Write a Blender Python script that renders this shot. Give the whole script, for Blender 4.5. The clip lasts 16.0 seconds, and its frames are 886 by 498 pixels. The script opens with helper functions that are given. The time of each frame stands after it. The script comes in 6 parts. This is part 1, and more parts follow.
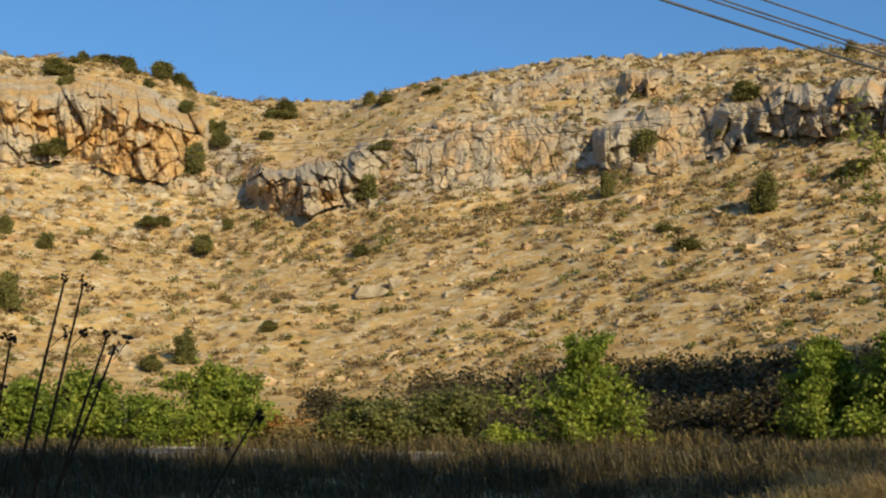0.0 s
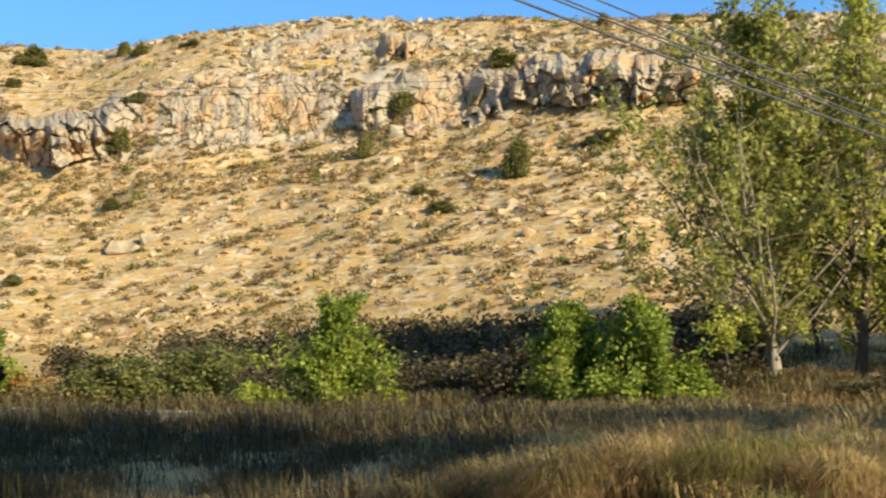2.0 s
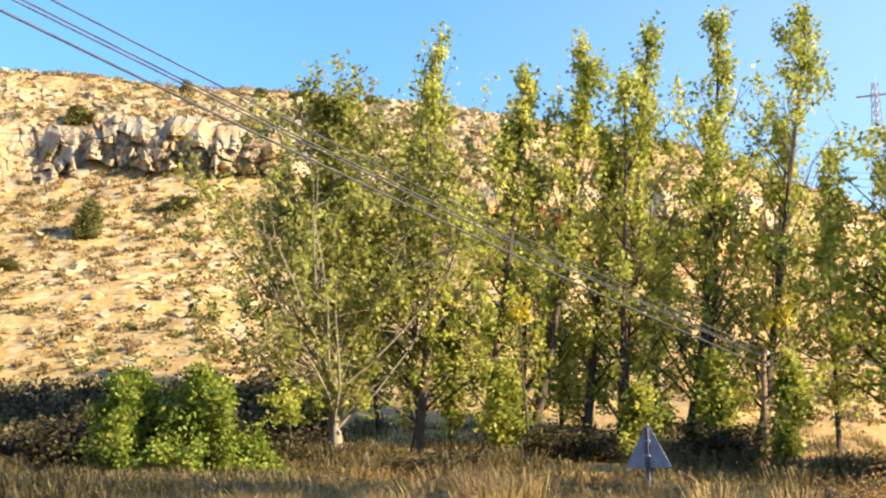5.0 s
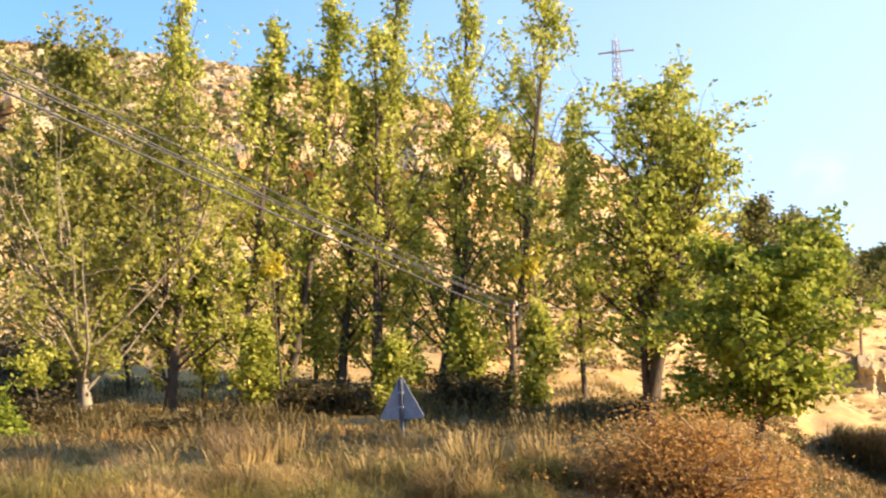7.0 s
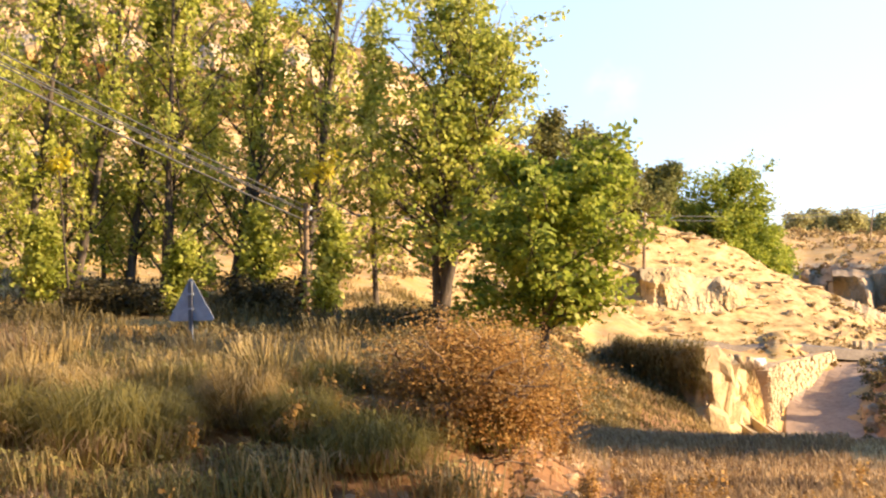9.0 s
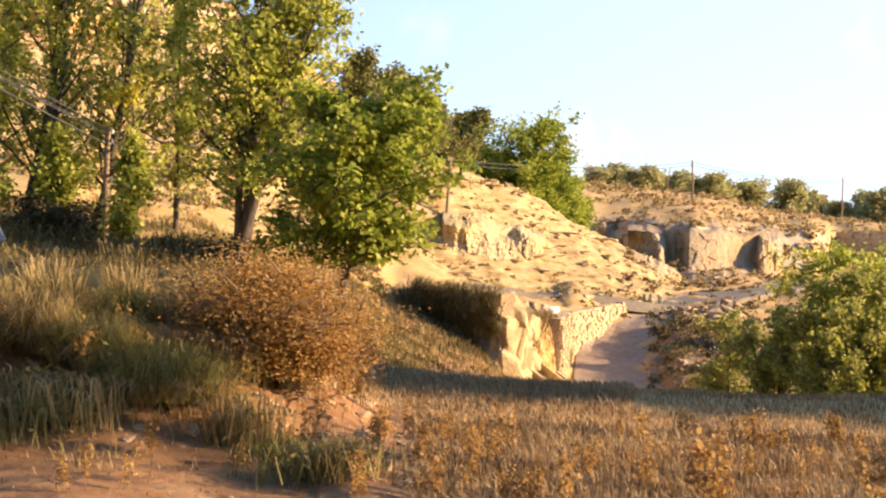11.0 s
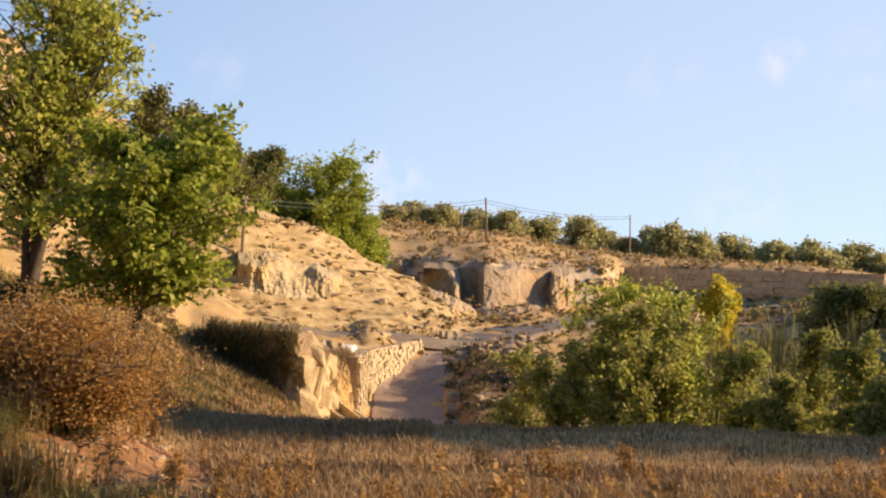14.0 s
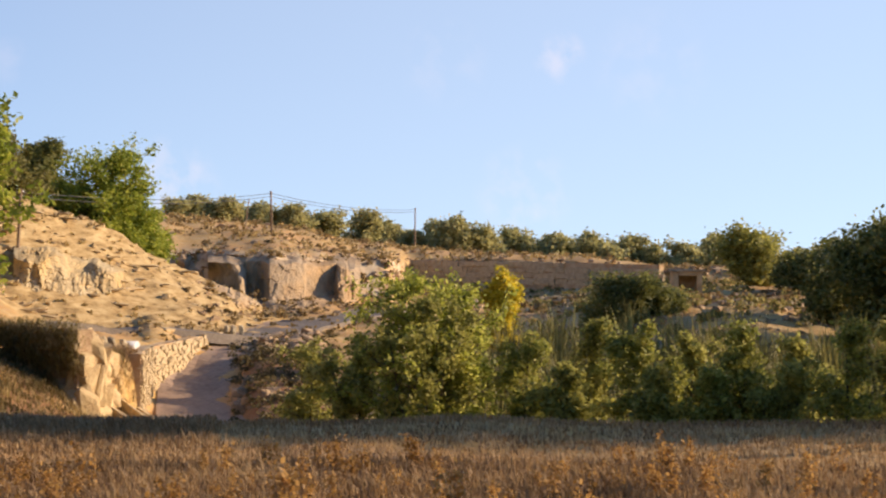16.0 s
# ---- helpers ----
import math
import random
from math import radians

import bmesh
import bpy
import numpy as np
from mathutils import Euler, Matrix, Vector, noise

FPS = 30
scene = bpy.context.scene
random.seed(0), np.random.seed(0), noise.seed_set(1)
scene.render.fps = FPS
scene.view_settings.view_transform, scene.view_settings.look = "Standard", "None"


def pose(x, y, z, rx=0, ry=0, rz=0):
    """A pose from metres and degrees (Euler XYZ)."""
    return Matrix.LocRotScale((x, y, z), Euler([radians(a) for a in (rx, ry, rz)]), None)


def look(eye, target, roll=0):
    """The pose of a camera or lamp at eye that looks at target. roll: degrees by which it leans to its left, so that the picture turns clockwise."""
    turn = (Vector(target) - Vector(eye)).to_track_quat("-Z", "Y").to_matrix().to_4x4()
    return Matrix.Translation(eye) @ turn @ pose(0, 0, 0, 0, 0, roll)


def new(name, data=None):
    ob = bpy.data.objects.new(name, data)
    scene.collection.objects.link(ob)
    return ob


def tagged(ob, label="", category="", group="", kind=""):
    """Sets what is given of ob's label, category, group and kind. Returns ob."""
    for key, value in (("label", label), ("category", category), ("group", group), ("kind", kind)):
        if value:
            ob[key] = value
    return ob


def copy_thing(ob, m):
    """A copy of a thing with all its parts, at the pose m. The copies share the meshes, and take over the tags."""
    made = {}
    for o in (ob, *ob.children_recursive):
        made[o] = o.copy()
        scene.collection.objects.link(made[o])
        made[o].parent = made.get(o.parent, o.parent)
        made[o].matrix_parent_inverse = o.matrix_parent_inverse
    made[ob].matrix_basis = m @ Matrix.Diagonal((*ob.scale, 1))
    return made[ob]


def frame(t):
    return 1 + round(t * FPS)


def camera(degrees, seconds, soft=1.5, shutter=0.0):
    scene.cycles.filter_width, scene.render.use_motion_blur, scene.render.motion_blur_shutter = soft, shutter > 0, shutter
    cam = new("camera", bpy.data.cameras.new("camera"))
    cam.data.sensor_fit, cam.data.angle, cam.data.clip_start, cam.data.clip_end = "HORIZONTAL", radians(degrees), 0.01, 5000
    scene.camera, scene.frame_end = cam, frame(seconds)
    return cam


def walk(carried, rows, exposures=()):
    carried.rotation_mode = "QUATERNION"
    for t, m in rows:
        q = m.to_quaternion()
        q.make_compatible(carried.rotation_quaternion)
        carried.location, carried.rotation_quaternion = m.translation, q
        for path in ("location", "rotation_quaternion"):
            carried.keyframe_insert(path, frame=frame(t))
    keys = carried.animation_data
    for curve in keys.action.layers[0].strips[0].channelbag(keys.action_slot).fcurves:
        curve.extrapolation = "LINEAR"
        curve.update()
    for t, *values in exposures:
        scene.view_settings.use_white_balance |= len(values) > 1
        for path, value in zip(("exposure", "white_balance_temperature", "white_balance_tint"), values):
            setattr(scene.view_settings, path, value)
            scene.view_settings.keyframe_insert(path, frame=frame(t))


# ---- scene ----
# The eye stands 1.6 m over the field and turns to the right.
EYE = Vector((0.0, 0.0, 1.6))
TURNS = [(0, 0.16, 7.98, -2.06), (0.5, 2.01, 7.26, -2.25), (1, 4.18, 6.36, -1.67), (1.5, 6.62, 5.98, -1.80), (2, 9.82, 6.06, -1.87),
         (2.5, 13.34, 6.78, -2.57), (3, 16.44, 7.30, -2.18), (3.5, 19.45, 7.20, -2.27), (4, 21.83, 7.38, -1.93), (4.2, 22.99, 8.02, -1.66),
         (6.3, 32.69, 7.42, -1.85), (6.5, 33.87, 7.22, -2.37), (7, 36.59, 6.39, -2.68), (7.5, 38.94, 5.36, -3.09), (8, 40.75, 4.28, -2.79),
         (8.5, 42.65, 3.19, -1.80), (9, 44.58, 2.37, -1.40), (9.5, 46.69, 1.49, -0.99), (9.7, 47.45, 1.18, -0.63), (11.8, 54.81, -0.07, 1.97),
         (12, 55.38, 0.24, 1.76), (12.5, 56.68, 1.07, 1.21), (13, 57.79, 1.41, 0.37), (13.5, 59.14, 1.60, 0.52), (14, 60.35, 1.64, 0.89),
         (14.5, 61.94, 1.51, 0.04), (15, 63.91, 1.45, -0.05), (15.5, 66.39, 1.42, 0.12), (16, 68.81, 1.46, 0.28)]


def heading(az, el=0.0):
    a, e = radians(az), radians(el)
    return Vector((math.sin(a) * math.cos(e), math.cos(a) * math.cos(e), math.sin(e)))


cam = camera(34, 16.0, soft=2.1, shutter=0.3)
walk(cam, [(t, look(EYE, EYE + heading(az, el), roll)) for t, az, el, roll in TURNS],
     exposures=[(0, 0.12, 6350, 9), (1, 0.52, 6250, 8), (2.5, 0.82, 6100, 8), (3, 0.82, 6100, 9), (4, 1.18, 6200, 10), (7, 1.48, 7000, 20), (9.5, 1.54, 7400, 23), (12.5, 0.95, 7500, 24), (16, 0.6, 6900, 24)])

# ---- light ----
SUN_AZ, SUN_EL = 147.0, 19.0
world = bpy.data.worlds.new("sky")
scene.world = world
world.use_nodes = True
wn, wl = world.node_tree.nodes, world.node_tree.links
sky = wn.new("ShaderNodeTexSky")
sky.sky_type, sky.sun_disc = "NISHITA", False
sky.sun_elevation, sky.sun_rotation = radians(SUN_EL), radians(SUN_AZ)
sky.altitude, sky.air_density, sky.dust_density, sky.ozone_density = 900, 1.0, 0.1, 3.0
wn["Background"].inputs["Strength"].default_value = 0.13
place = wn.new("ShaderNodeTexCoord").outputs["Generated"]
# a clear dry evening: little brightening towards the horizon, deep blue away from the sun, pale haze towards it
flat = wn.new("ShaderNodeVectorMath")
flat.operation = "MULTIPLY_ADD"
flat.inputs[1].default_value, flat.inputs[2].default_value = (1, 1, 0.78), (0, 0, 0.105)
wl.new(place, flat.inputs[0])
wl.new(flat.outputs["Vector"], sky.inputs["Vector"])
deep = wn.new("ShaderNodeHueSaturation")
deep.inputs["Saturation"].default_value = 1.16
wl.new(sky.outputs["Color"], deep.inputs["Color"])
side = wn.new("ShaderNodeVectorMath")
side.operation = "DOT_PRODUCT"
side.inputs[1].default_value = heading(95)
wl.new(place, side.inputs[0])
pale = wn.new("ShaderNodeMapRange")
pale.interpolation_type = "SMOOTHSTEP"
pale.inputs["From Min"].default_value, pale.inputs["From Max"].default_value, pale.inputs["To Max"].default_value = 0.25, 1.0, 0.42
wl.new(side.outputs["Value"], pale.inputs["Value"])
haze = wn.new("ShaderNodeMix")
haze.data_type = "RGBA"
haze.inputs[7].default_value = (4.5, 5.5, 5.9, 1)
wl.new(pale.outputs["Result"], haze.inputs[0])
wl.new(deep.outputs["Color"], haze.inputs[6])
tint = haze.outputs[2]
wisp = wn.new("ShaderNodeTexNoise")
wisp.inputs["Scale"].default_value, wisp.inputs["Detail"].default_value = 55.0, 7.0
wl.new(place, wisp.inputs["Vector"])
shred = wn.new("ShaderNodeMapRange")
shred.inputs["From Min"].default_value, shred.inputs["From Max"].default_value = 0.42, 0.66
wl.new(wisp.outputs["Fac"], shred.inputs["Value"])
# a few thin puffs of cloud: heading, height angle, half width in degrees, strength
for az, el, size, much in [(73.4, 9.0, 1.2, 0.3), (68.8, 8.8, 2.0, 0.08), (77, 8.6, 2.6, 0.08), (72.0, 3.7, 2.2, 0.2), (58.1, 3.8, 2.2, 0.3), (51.5, 8.5, 1.4, 0.1)]:
    dot = wn.new("ShaderNodeVectorMath")
    dot.operation = "DOT_PRODUCT"
    dot.inputs[1].default_value = heading(az, el)
    wl.new(place, dot.inputs[0])
    soft = wn.new("ShaderNodeMapRange")
    soft.interpolation_type = "SMOOTHSTEP"
    soft.inputs["From Min"].default_value, soft.inputs["From Max"].default_value = math.cos(radians(size)), 1.0
    soft.inputs["To Max"].default_value = much * 1.1
    wl.new(dot.outputs["Value"], soft.inputs["Value"])
    torn = wn.new("ShaderNodeMath")
    torn.operation = "MULTIPLY"
    wl.new(soft.outputs["Result"], torn.inputs[0])
    wl.new(shred.outputs["Result"], torn.inputs[1])
    veil = wn.new("ShaderNodeMix")
    veil.data_type = "RGBA"
    veil.inputs[7].default_value = (5.0, 4.9, 5.1, 1)
    wl.new(torn.outputs[0], veil.inputs[0])
    wl.new(tint, veil.inputs[6])
    tint = veil.outputs[2]
wl.new(tint, wn["Background"].inputs["Color"])
lamp = bpy.data.lights.new("sun", "SUN")
lamp.energy, lamp.angle, lamp.color = 5.0, radians(0.6), (1.0, 0.84, 0.57)
sun = new("sun", lamp)
sun.matrix_world = look(heading(SUN_AZ, SUN_EL) * 300, (0, 0, 0))


# ---- materials ----
class Nodes:
    """Short hand for building one node material."""

    def __init__(self, name, rough=0.9):
        self.mat = bpy.data.materials.new(name)
        self.mat.use_nodes = True
        self.tree = self.mat.node_tree
        self.bsdf = self.tree.nodes["Principled BSDF"]
        self.bsdf.inputs["Roughness"].default_value = rough
        self.bsdf.inputs["Specular IOR Level"].default_value = 0.25
        self.geo = self.tree.nodes.new("ShaderNodeNewGeometry")

    def link(self, a, b):
        self.tree.links.new(a, b)

    def noise(self, scale, detail=4.0, rough=0.55, stretch=None, seed=0.0):
        n = self.tree.nodes.new("ShaderNodeTexNoise")
        n.inputs["Scale"].default_value = scale
        n.inputs["Detail"].default_value = detail
        n.inputs["Roughness"].default_value = rough
        m = self.tree.nodes.new("ShaderNodeMapping")
        m.inputs["Scale"].default_value = stretch or (1, 1, 1)
        m.inputs["Location"].default_value = (seed, seed * 0.7, seed * 1.3)
        self.link(self.geo.outputs["Position"], m.inputs["Vector"])
        self.link(m.outputs["Vector"], n.inputs["Vector"])
        return n.outputs["Fac"]

    def ramp(self, fac, *stops):
        r = self.tree.nodes.new("ShaderNodeValToRGB")
        e = r.color_ramp.elements
        while len(e) < len(stops):
            e.new(0.5)
        for el, (p, c) in zip(e, stops):
            el.position = p
            el.color = (*c, 1) if len(c) == 3 else c
        self.link(fac, r.inputs["Fac"])
        return r.outputs["Color"]

    def mask(self, fac, lo, hi):
        m = self.tree.nodes.new("ShaderNodeMapRange")
        m.inputs["From Min"].default_value, m.inputs["From Max"].default_value = lo, hi
        self.link(fac, m.inputs["Value"])
        return m.outputs["Result"]

    def math(self, op, a, b):
        m = self.tree.nodes.new("ShaderNodeMath")
        m.operation = op
        for i, v in enumerate((a, b)):
            if isinstance(v, (int, float)):
                m.inputs[i].default_value = v
            else:
                self.link(v, m.inputs[i])
        return m.outputs[0]

    def mix(self, fac, a, b, blend="MIX"):
        m = self.tree.nodes.new("ShaderNodeMix")
        m.data_type, m.blend_type = "RGBA", blend
        for i, v in ((0, fac), (6, a), (7, b)):
            if isinstance(v, (int, float)):
                m.inputs[i].default_value = v
            elif isinstance(v, tuple):
                m.inputs[i].default_value = (*v, 1)
            else:
                self.link(v, m.inputs[i])
        return m.outputs[2]

    def attr(self, name):
        a = self.tree.nodes.new("ShaderNodeAttribute")
        a.attribute_name = name
        return a

    def island(self):
        return self.geo.outputs["Random Per Island"]

    def each(self):
        o = self.tree.nodes.new("ShaderNodeObjectInfo")
        return o.outputs["Random"]

    def bump(self, fac, strength=0.5, dist=0.05):
        b = self.tree.nodes.new("ShaderNodeBump")
        b.inputs["Strength"].default_value, b.inputs["Distance"].default_value = strength, dist
        self.link(fac, b.inputs["Height"])
        self.link(b.outputs["Normal"], self.bsdf.inputs["Normal"])

    def done(self, color, translucent=0.0):
        if isinstance(color, tuple):
            self.bsdf.inputs["Base Color"].default_value = (*color, 1)
        else:
            self.link(color, self.bsdf.inputs["Base Color"])
        if translucent:
            t = self.tree.nodes.new("ShaderNodeBsdfTranslucent")
            m = self.tree.nodes.new("ShaderNodeMixShader")
            m.inputs[0].default_value = translucent
            if isinstance(color, tuple):
                t.inputs["Color"].default_value = (*color, 1)
            else:
                self.link(color, t.inputs["Color"])
            self.link(self.bsdf.outputs[0], m.inputs[1])
            self.link(t.outputs[0], m.inputs[2])
            self.link(m.outputs[0], self.tree.nodes["Material Output"].inputs["Surface"])
        return self.mat


def leaf_mat(name, dark, mid, light, translucent=0.4):
    n = Nodes(name, 0.55)
    big = n.mask(n.noise(0.9, 3), 0.3, 0.7)
    tone = n.math("ADD", n.math("MULTIPLY", n.island(), 0.55), n.math("MULTIPLY", big, 0.45))
    return n.done(n.ramp(tone, (0.15, dark), (0.5, mid), (0.95, light)), translucent)


def plain_mat(name, a, b, scale=6.0, rough=0.9, bump=0.4, dist=0.03, stretch=None):
    n = Nodes(name, rough)
    f = n.noise(scale, 6, 0.6, stretch)
    g = n.noise(scale * 0.13, 3, 0.5, stretch, 3.0)
    c = n.mix(n.mask(g, 0.35, 0.7), n.ramp(f, (0.3, a), (0.7, b)), n.ramp(f, (0.3, tuple(v * 0.75 for v in a)), (0.7, tuple(v * 0.85 for v in b))))
    n.bump(f, bump, dist)
    return n.done(c)


def ground_mat():
    n = Nodes("dry_earth", 0.95)
    soil = n.ramp(n.noise(0.35, 6, 0.6), (0.3, (0.38, 0.22, 0.065)), (0.55, (0.52, 0.325, 0.10)), (0.75, (0.60, 0.41, 0.155)))
    straw = n.ramp(n.noise(3.0, 5, 0.7, (1, 1, 2)), (0.3, (0.31, 0.21, 0.085)), (0.6, (0.51, 0.37, 0.165)), (0.8, (0.60, 0.48, 0.26)))
    c = n.mix(n.mask(n.noise(0.9, 4, 0.6, None, 7.0), 0.4, 0.6), soil, straw)
    stony = n.mask(n.noise(1.3, 6, 0.72, (1, 1, 1.8), 11.0), 0.51, 0.6)
    c = n.mix(n.math("MULTIPLY", stony, n.attr("stony").outputs["Fac"]), c, (0.57, 0.46, 0.29))
    brush = n.mask(n.noise(1.4, 5, 0.7, (1, 1, 1.6), 21.0), 0.53, 0.62)
    c = n.mix(n.math("MULTIPLY", brush, n.attr("brush").outputs["Fac"]), c, (0.23, 0.155, 0.07))
    red = n.mask(n.noise(0.12, 4, 0.6, None, 31.0), 0.48, 0.62)
    red = n.math("ADD", n.math("MULTIPLY", red, 0.7), 0.3)
    c = n.mix(n.math("MULTIPLY", red, n.attr("red").outputs["Fac"]), c, (0.47, 0.24, 0.10))
    bed = n.ramp(n.noise(1.3, 8, 0.72, (0.7, 0.7, 2.2), 41.0), (0.36, (0.19, 0.12, 0.05)), (0.47, (0.38, 0.255, 0.11)), (0.64, (0.54, 0.40, 0.20)))
    c = n.mix(n.attr("pale").outputs["Fac"], c, bed)
    stone = n.ramp(n.noise(1.1, 7, 0.7, (1, 1, 0.7), 51.0), (0.3, (0.20, 0.15, 0.10)), (0.48, (0.46, 0.38, 0.26)), (0.7, (0.60, 0.52, 0.39)))
    stone = n.mix(n.mask(n.noise(0.22, 4, 0.6, None, 61.0), 0.5, 0.62), stone, n.ramp(n.noise(1.3, 6, 0.7, None, 65.0), (0.3, (0.42, 0.22, 0.09)), (0.7, (0.62, 0.44, 0.25))))
    c = n.mix(n.attr("crag").outputs["Fac"], c, stone)
    # brown loam of the bank; also darkens mound and lane verge as shade
    loam_and_shade = n.ramp(n.noise(2.2, 6, 0.7, None, 71.0), (0.3, (0.17, 0.08, 0.034)), (0.55, (0.30, 0.152, 0.066)), (0.75, (0.39, 0.23, 0.11)))
    c = n.mix(n.attr("loam_and_shade").outputs["Fac"], c, loam_and_shade)
    n.bump(n.math("ADD", n.noise(2.5, 6, 0.65), n.noise(0.6, 4, 0.6)), 0.5, 0.12)
    return n.done(c)


EARTH = ground_mat()
ROCK = plain_mat("limestone", (0.25, 0.195, 0.12), (0.54, 0.45, 0.30), 1.6, 0.95, 0.8, 0.25)
ROCK_ORANGE = plain_mat("ochre_limestone", (0.42, 0.25, 0.11), (0.58, 0.44, 0.27), 1.2, 0.95, 0.8, 0.25)
ROCK_PALE = plain_mat("pale_bedded_limestone", (0.43, 0.29, 0.14), (0.62, 0.47, 0.26), 1.8, 0.95, 0.8, 0.2)
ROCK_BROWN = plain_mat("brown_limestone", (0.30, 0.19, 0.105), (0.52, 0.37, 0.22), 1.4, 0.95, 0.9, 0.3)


def crag_mat(name, grey, ochre, lo, hi):
    """Weathered limestone: grey and ochre in patches, with dark streaks down the face."""
    n = Nodes(name, 0.95)
    f = n.noise(1.5, 7, 0.68, (1, 1, 0.6), 91.0)
    c = n.mix(n.mask(n.noise(0.2, 4, 0.6, None, 93.0), lo, hi), n.ramp(f, (0.3, tuple(v * 0.55 for v in grey)), (0.5, tuple(v * 0.85 for v in grey)), (0.7, grey)), n.ramp(f, (0.3, tuple(v * 0.55 for v in ochre)), (0.65, ochre)))
    streak = n.mask(n.noise(0.9, 5, 0.7, (1, 1, 0.18), 97.0), 0.54, 0.68)
    c = n.mix(n.math("MULTIPLY", streak, 0.35), c, (0.16, 0.125, 0.09))
    n.bump(n.math("ADD", f, n.noise(5.0, 5, 0.6)), 0.8, 0.15)
    return n.done(c)


CRAG = crag_mat("crag_limestone", (0.47, 0.39, 0.27), (0.58, 0.38, 0.18), 0.48, 0.6)
CRAG_OCHRE = crag_mat("ochre_crag", (0.55, 0.45, 0.30), (0.63, 0.40, 0.16), 0.42, 0.56)
CRAG_PALE = crag_mat("pale_bedded_crag", (0.55, 0.43, 0.25), (0.58, 0.41, 0.19), 0.45, 0.6)
CRAG_BROWN = crag_mat("brown_crag", (0.44, 0.33, 0.21), (0.50, 0.33, 0.17), 0.45, 0.6)
BARK = plain_mat("bark", (0.06, 0.045, 0.031), (0.14, 0.108, 0.078), 9.0, 0.95, 0.8, 0.03, (1, 1, 0.25))
PALE_BARK = plain_mat("pale_poplar_bark", (0.20, 0.165, 0.115), (0.42, 0.36, 0.27), 5.0, 0.9, 0.6, 0.02, (1, 1, 0.4))
ASPHALT = plain_mat("asphalt", (0.08, 0.073, 0.065), (0.14, 0.128, 0.112), 14.0, 0.9, 0.3, 0.01)
ROAD_GREY = plain_mat("pale_asphalt", (0.15, 0.125, 0.10), (0.24, 0.20, 0.16), 6.0, 0.9, 0.3, 0.01)
DUSTY_ROAD = plain_mat("dusty_asphalt", (0.26, 0.18, 0.125), (0.38, 0.275, 0.20), 4.0, 0.9, 0.3, 0.01)
PAINT = plain_mat("road_paint", (0.55, 0.54, 0.50), (0.78, 0.77, 0.72), 9.0, 0.7, 0.2, 0.005)
WORN_PAINT = plain_mat("worn_road_paint", (0.12, 0.115, 0.105), (0.36, 0.35, 0.33), 1.5, 0.8, 0.2, 0.005)
STEEL = plain_mat("galvanised_steel", (0.27, 0.30, 0.345), (0.40, 0.435, 0.49), 5.0, 0.5, 0.1, 0.005)
POST_GREY = plain_mat("dull_steel", (0.10, 0.11, 0.125), (0.17, 0.18, 0.20), 5.0, 0.6, 0.1, 0.005)
TIMBER = plain_mat("weathered_timber", (0.20, 0.13, 0.075), (0.34, 0.24, 0.15), 8.0, 0.9, 0.5, 0.01, (1, 1, 0.1))
CABLE = plain_mat("cable", (0.05, 0.05, 0.055), (0.11, 0.11, 0.11), 3.0, 0.5, 0.0)
POPLAR_LEAF = leaf_mat("poplar_leaf", (0.17, 0.20, 0.03), (0.41, 0.43, 0.07), (0.80, 0.73, 0.21), 0.54)
WALNUT_LEAF = leaf_mat("walnut_leaf", (0.13, 0.17, 0.02), (0.29, 0.34, 0.045), (0.54, 0.52, 0.09), 0.5)
FRESH_LEAF = leaf_mat("fresh_leaf", (0.10, 0.14, 0.02), (0.24, 0.30, 0.04), (0.48, 0.49, 0.085), 0.5)
OLIVE_LEAF = leaf_mat("olive_green_leaf", (0.09, 0.10, 0.025), (0.18, 0.19, 0.05), (0.34, 0.31, 0.11), 0.45)
HEDGE_LEAF = leaf_mat("dull_green_leaf", (0.16, 0.17, 0.035), (0.31, 0.315, 0.065), (0.52, 0.48, 0.14), 0.5)
HOLLOW_LEAF = leaf_mat("dusty_olive_leaf", (0.17, 0.17, 0.04), (0.34, 0.33, 0.08), (0.52, 0.47, 0.14), 0.5)
# olive leaf lightened to imitate the haze over the skyline trees
FAR_LEAF = leaf_mat("hazed_olive_leaf", (0.25, 0.24, 0.09), (0.43, 0.40, 0.16), (0.58, 0.52, 0.25), 0.5)
JUNIPER_LEAF = leaf_mat("juniper_leaf", (0.09, 0.09, 0.025), (0.175, 0.165, 0.045), (0.29, 0.26, 0.08), 0.35)
YELLOW_LEAF = leaf_mat("yellow_leaf", (0.34, 0.28, 0.02), (0.62, 0.50, 0.04), (0.80, 0.66, 0.08), 0.45)
RUST_LEAF = leaf_mat("rust_leaf", (0.23, 0.125, 0.038), (0.47, 0.265, 0.08), (0.67, 0.43, 0.15), 0.45)
STRAW = leaf_mat("dry_straw", (0.23, 0.155, 0.055), (0.43, 0.305, 0.12), (0.62, 0.47, 0.22), 0.3)
DULL_GRASS = leaf_mat("dull_grass", (0.14, 0.105, 0.04), (0.275, 0.21, 0.078), (0.45, 0.34, 0.14), 0.3)
SEDGE = leaf_mat("olive_sedge", (0.13, 0.11, 0.032), (0.27, 0.23, 0.07), (0.47, 0.38, 0.13), 0.4)
GREEN_GRASS = leaf_mat("green_grass", (0.12, 0.11, 0.035), (0.24, 0.215, 0.065), (0.38, 0.33, 0.12), 0.4)
SHRUB_LEAF = leaf_mat("grey_brown_shrub", (0.15, 0.098, 0.038), (0.255, 0.172, 0.07), (0.38, 0.275, 0.12), 0.3)
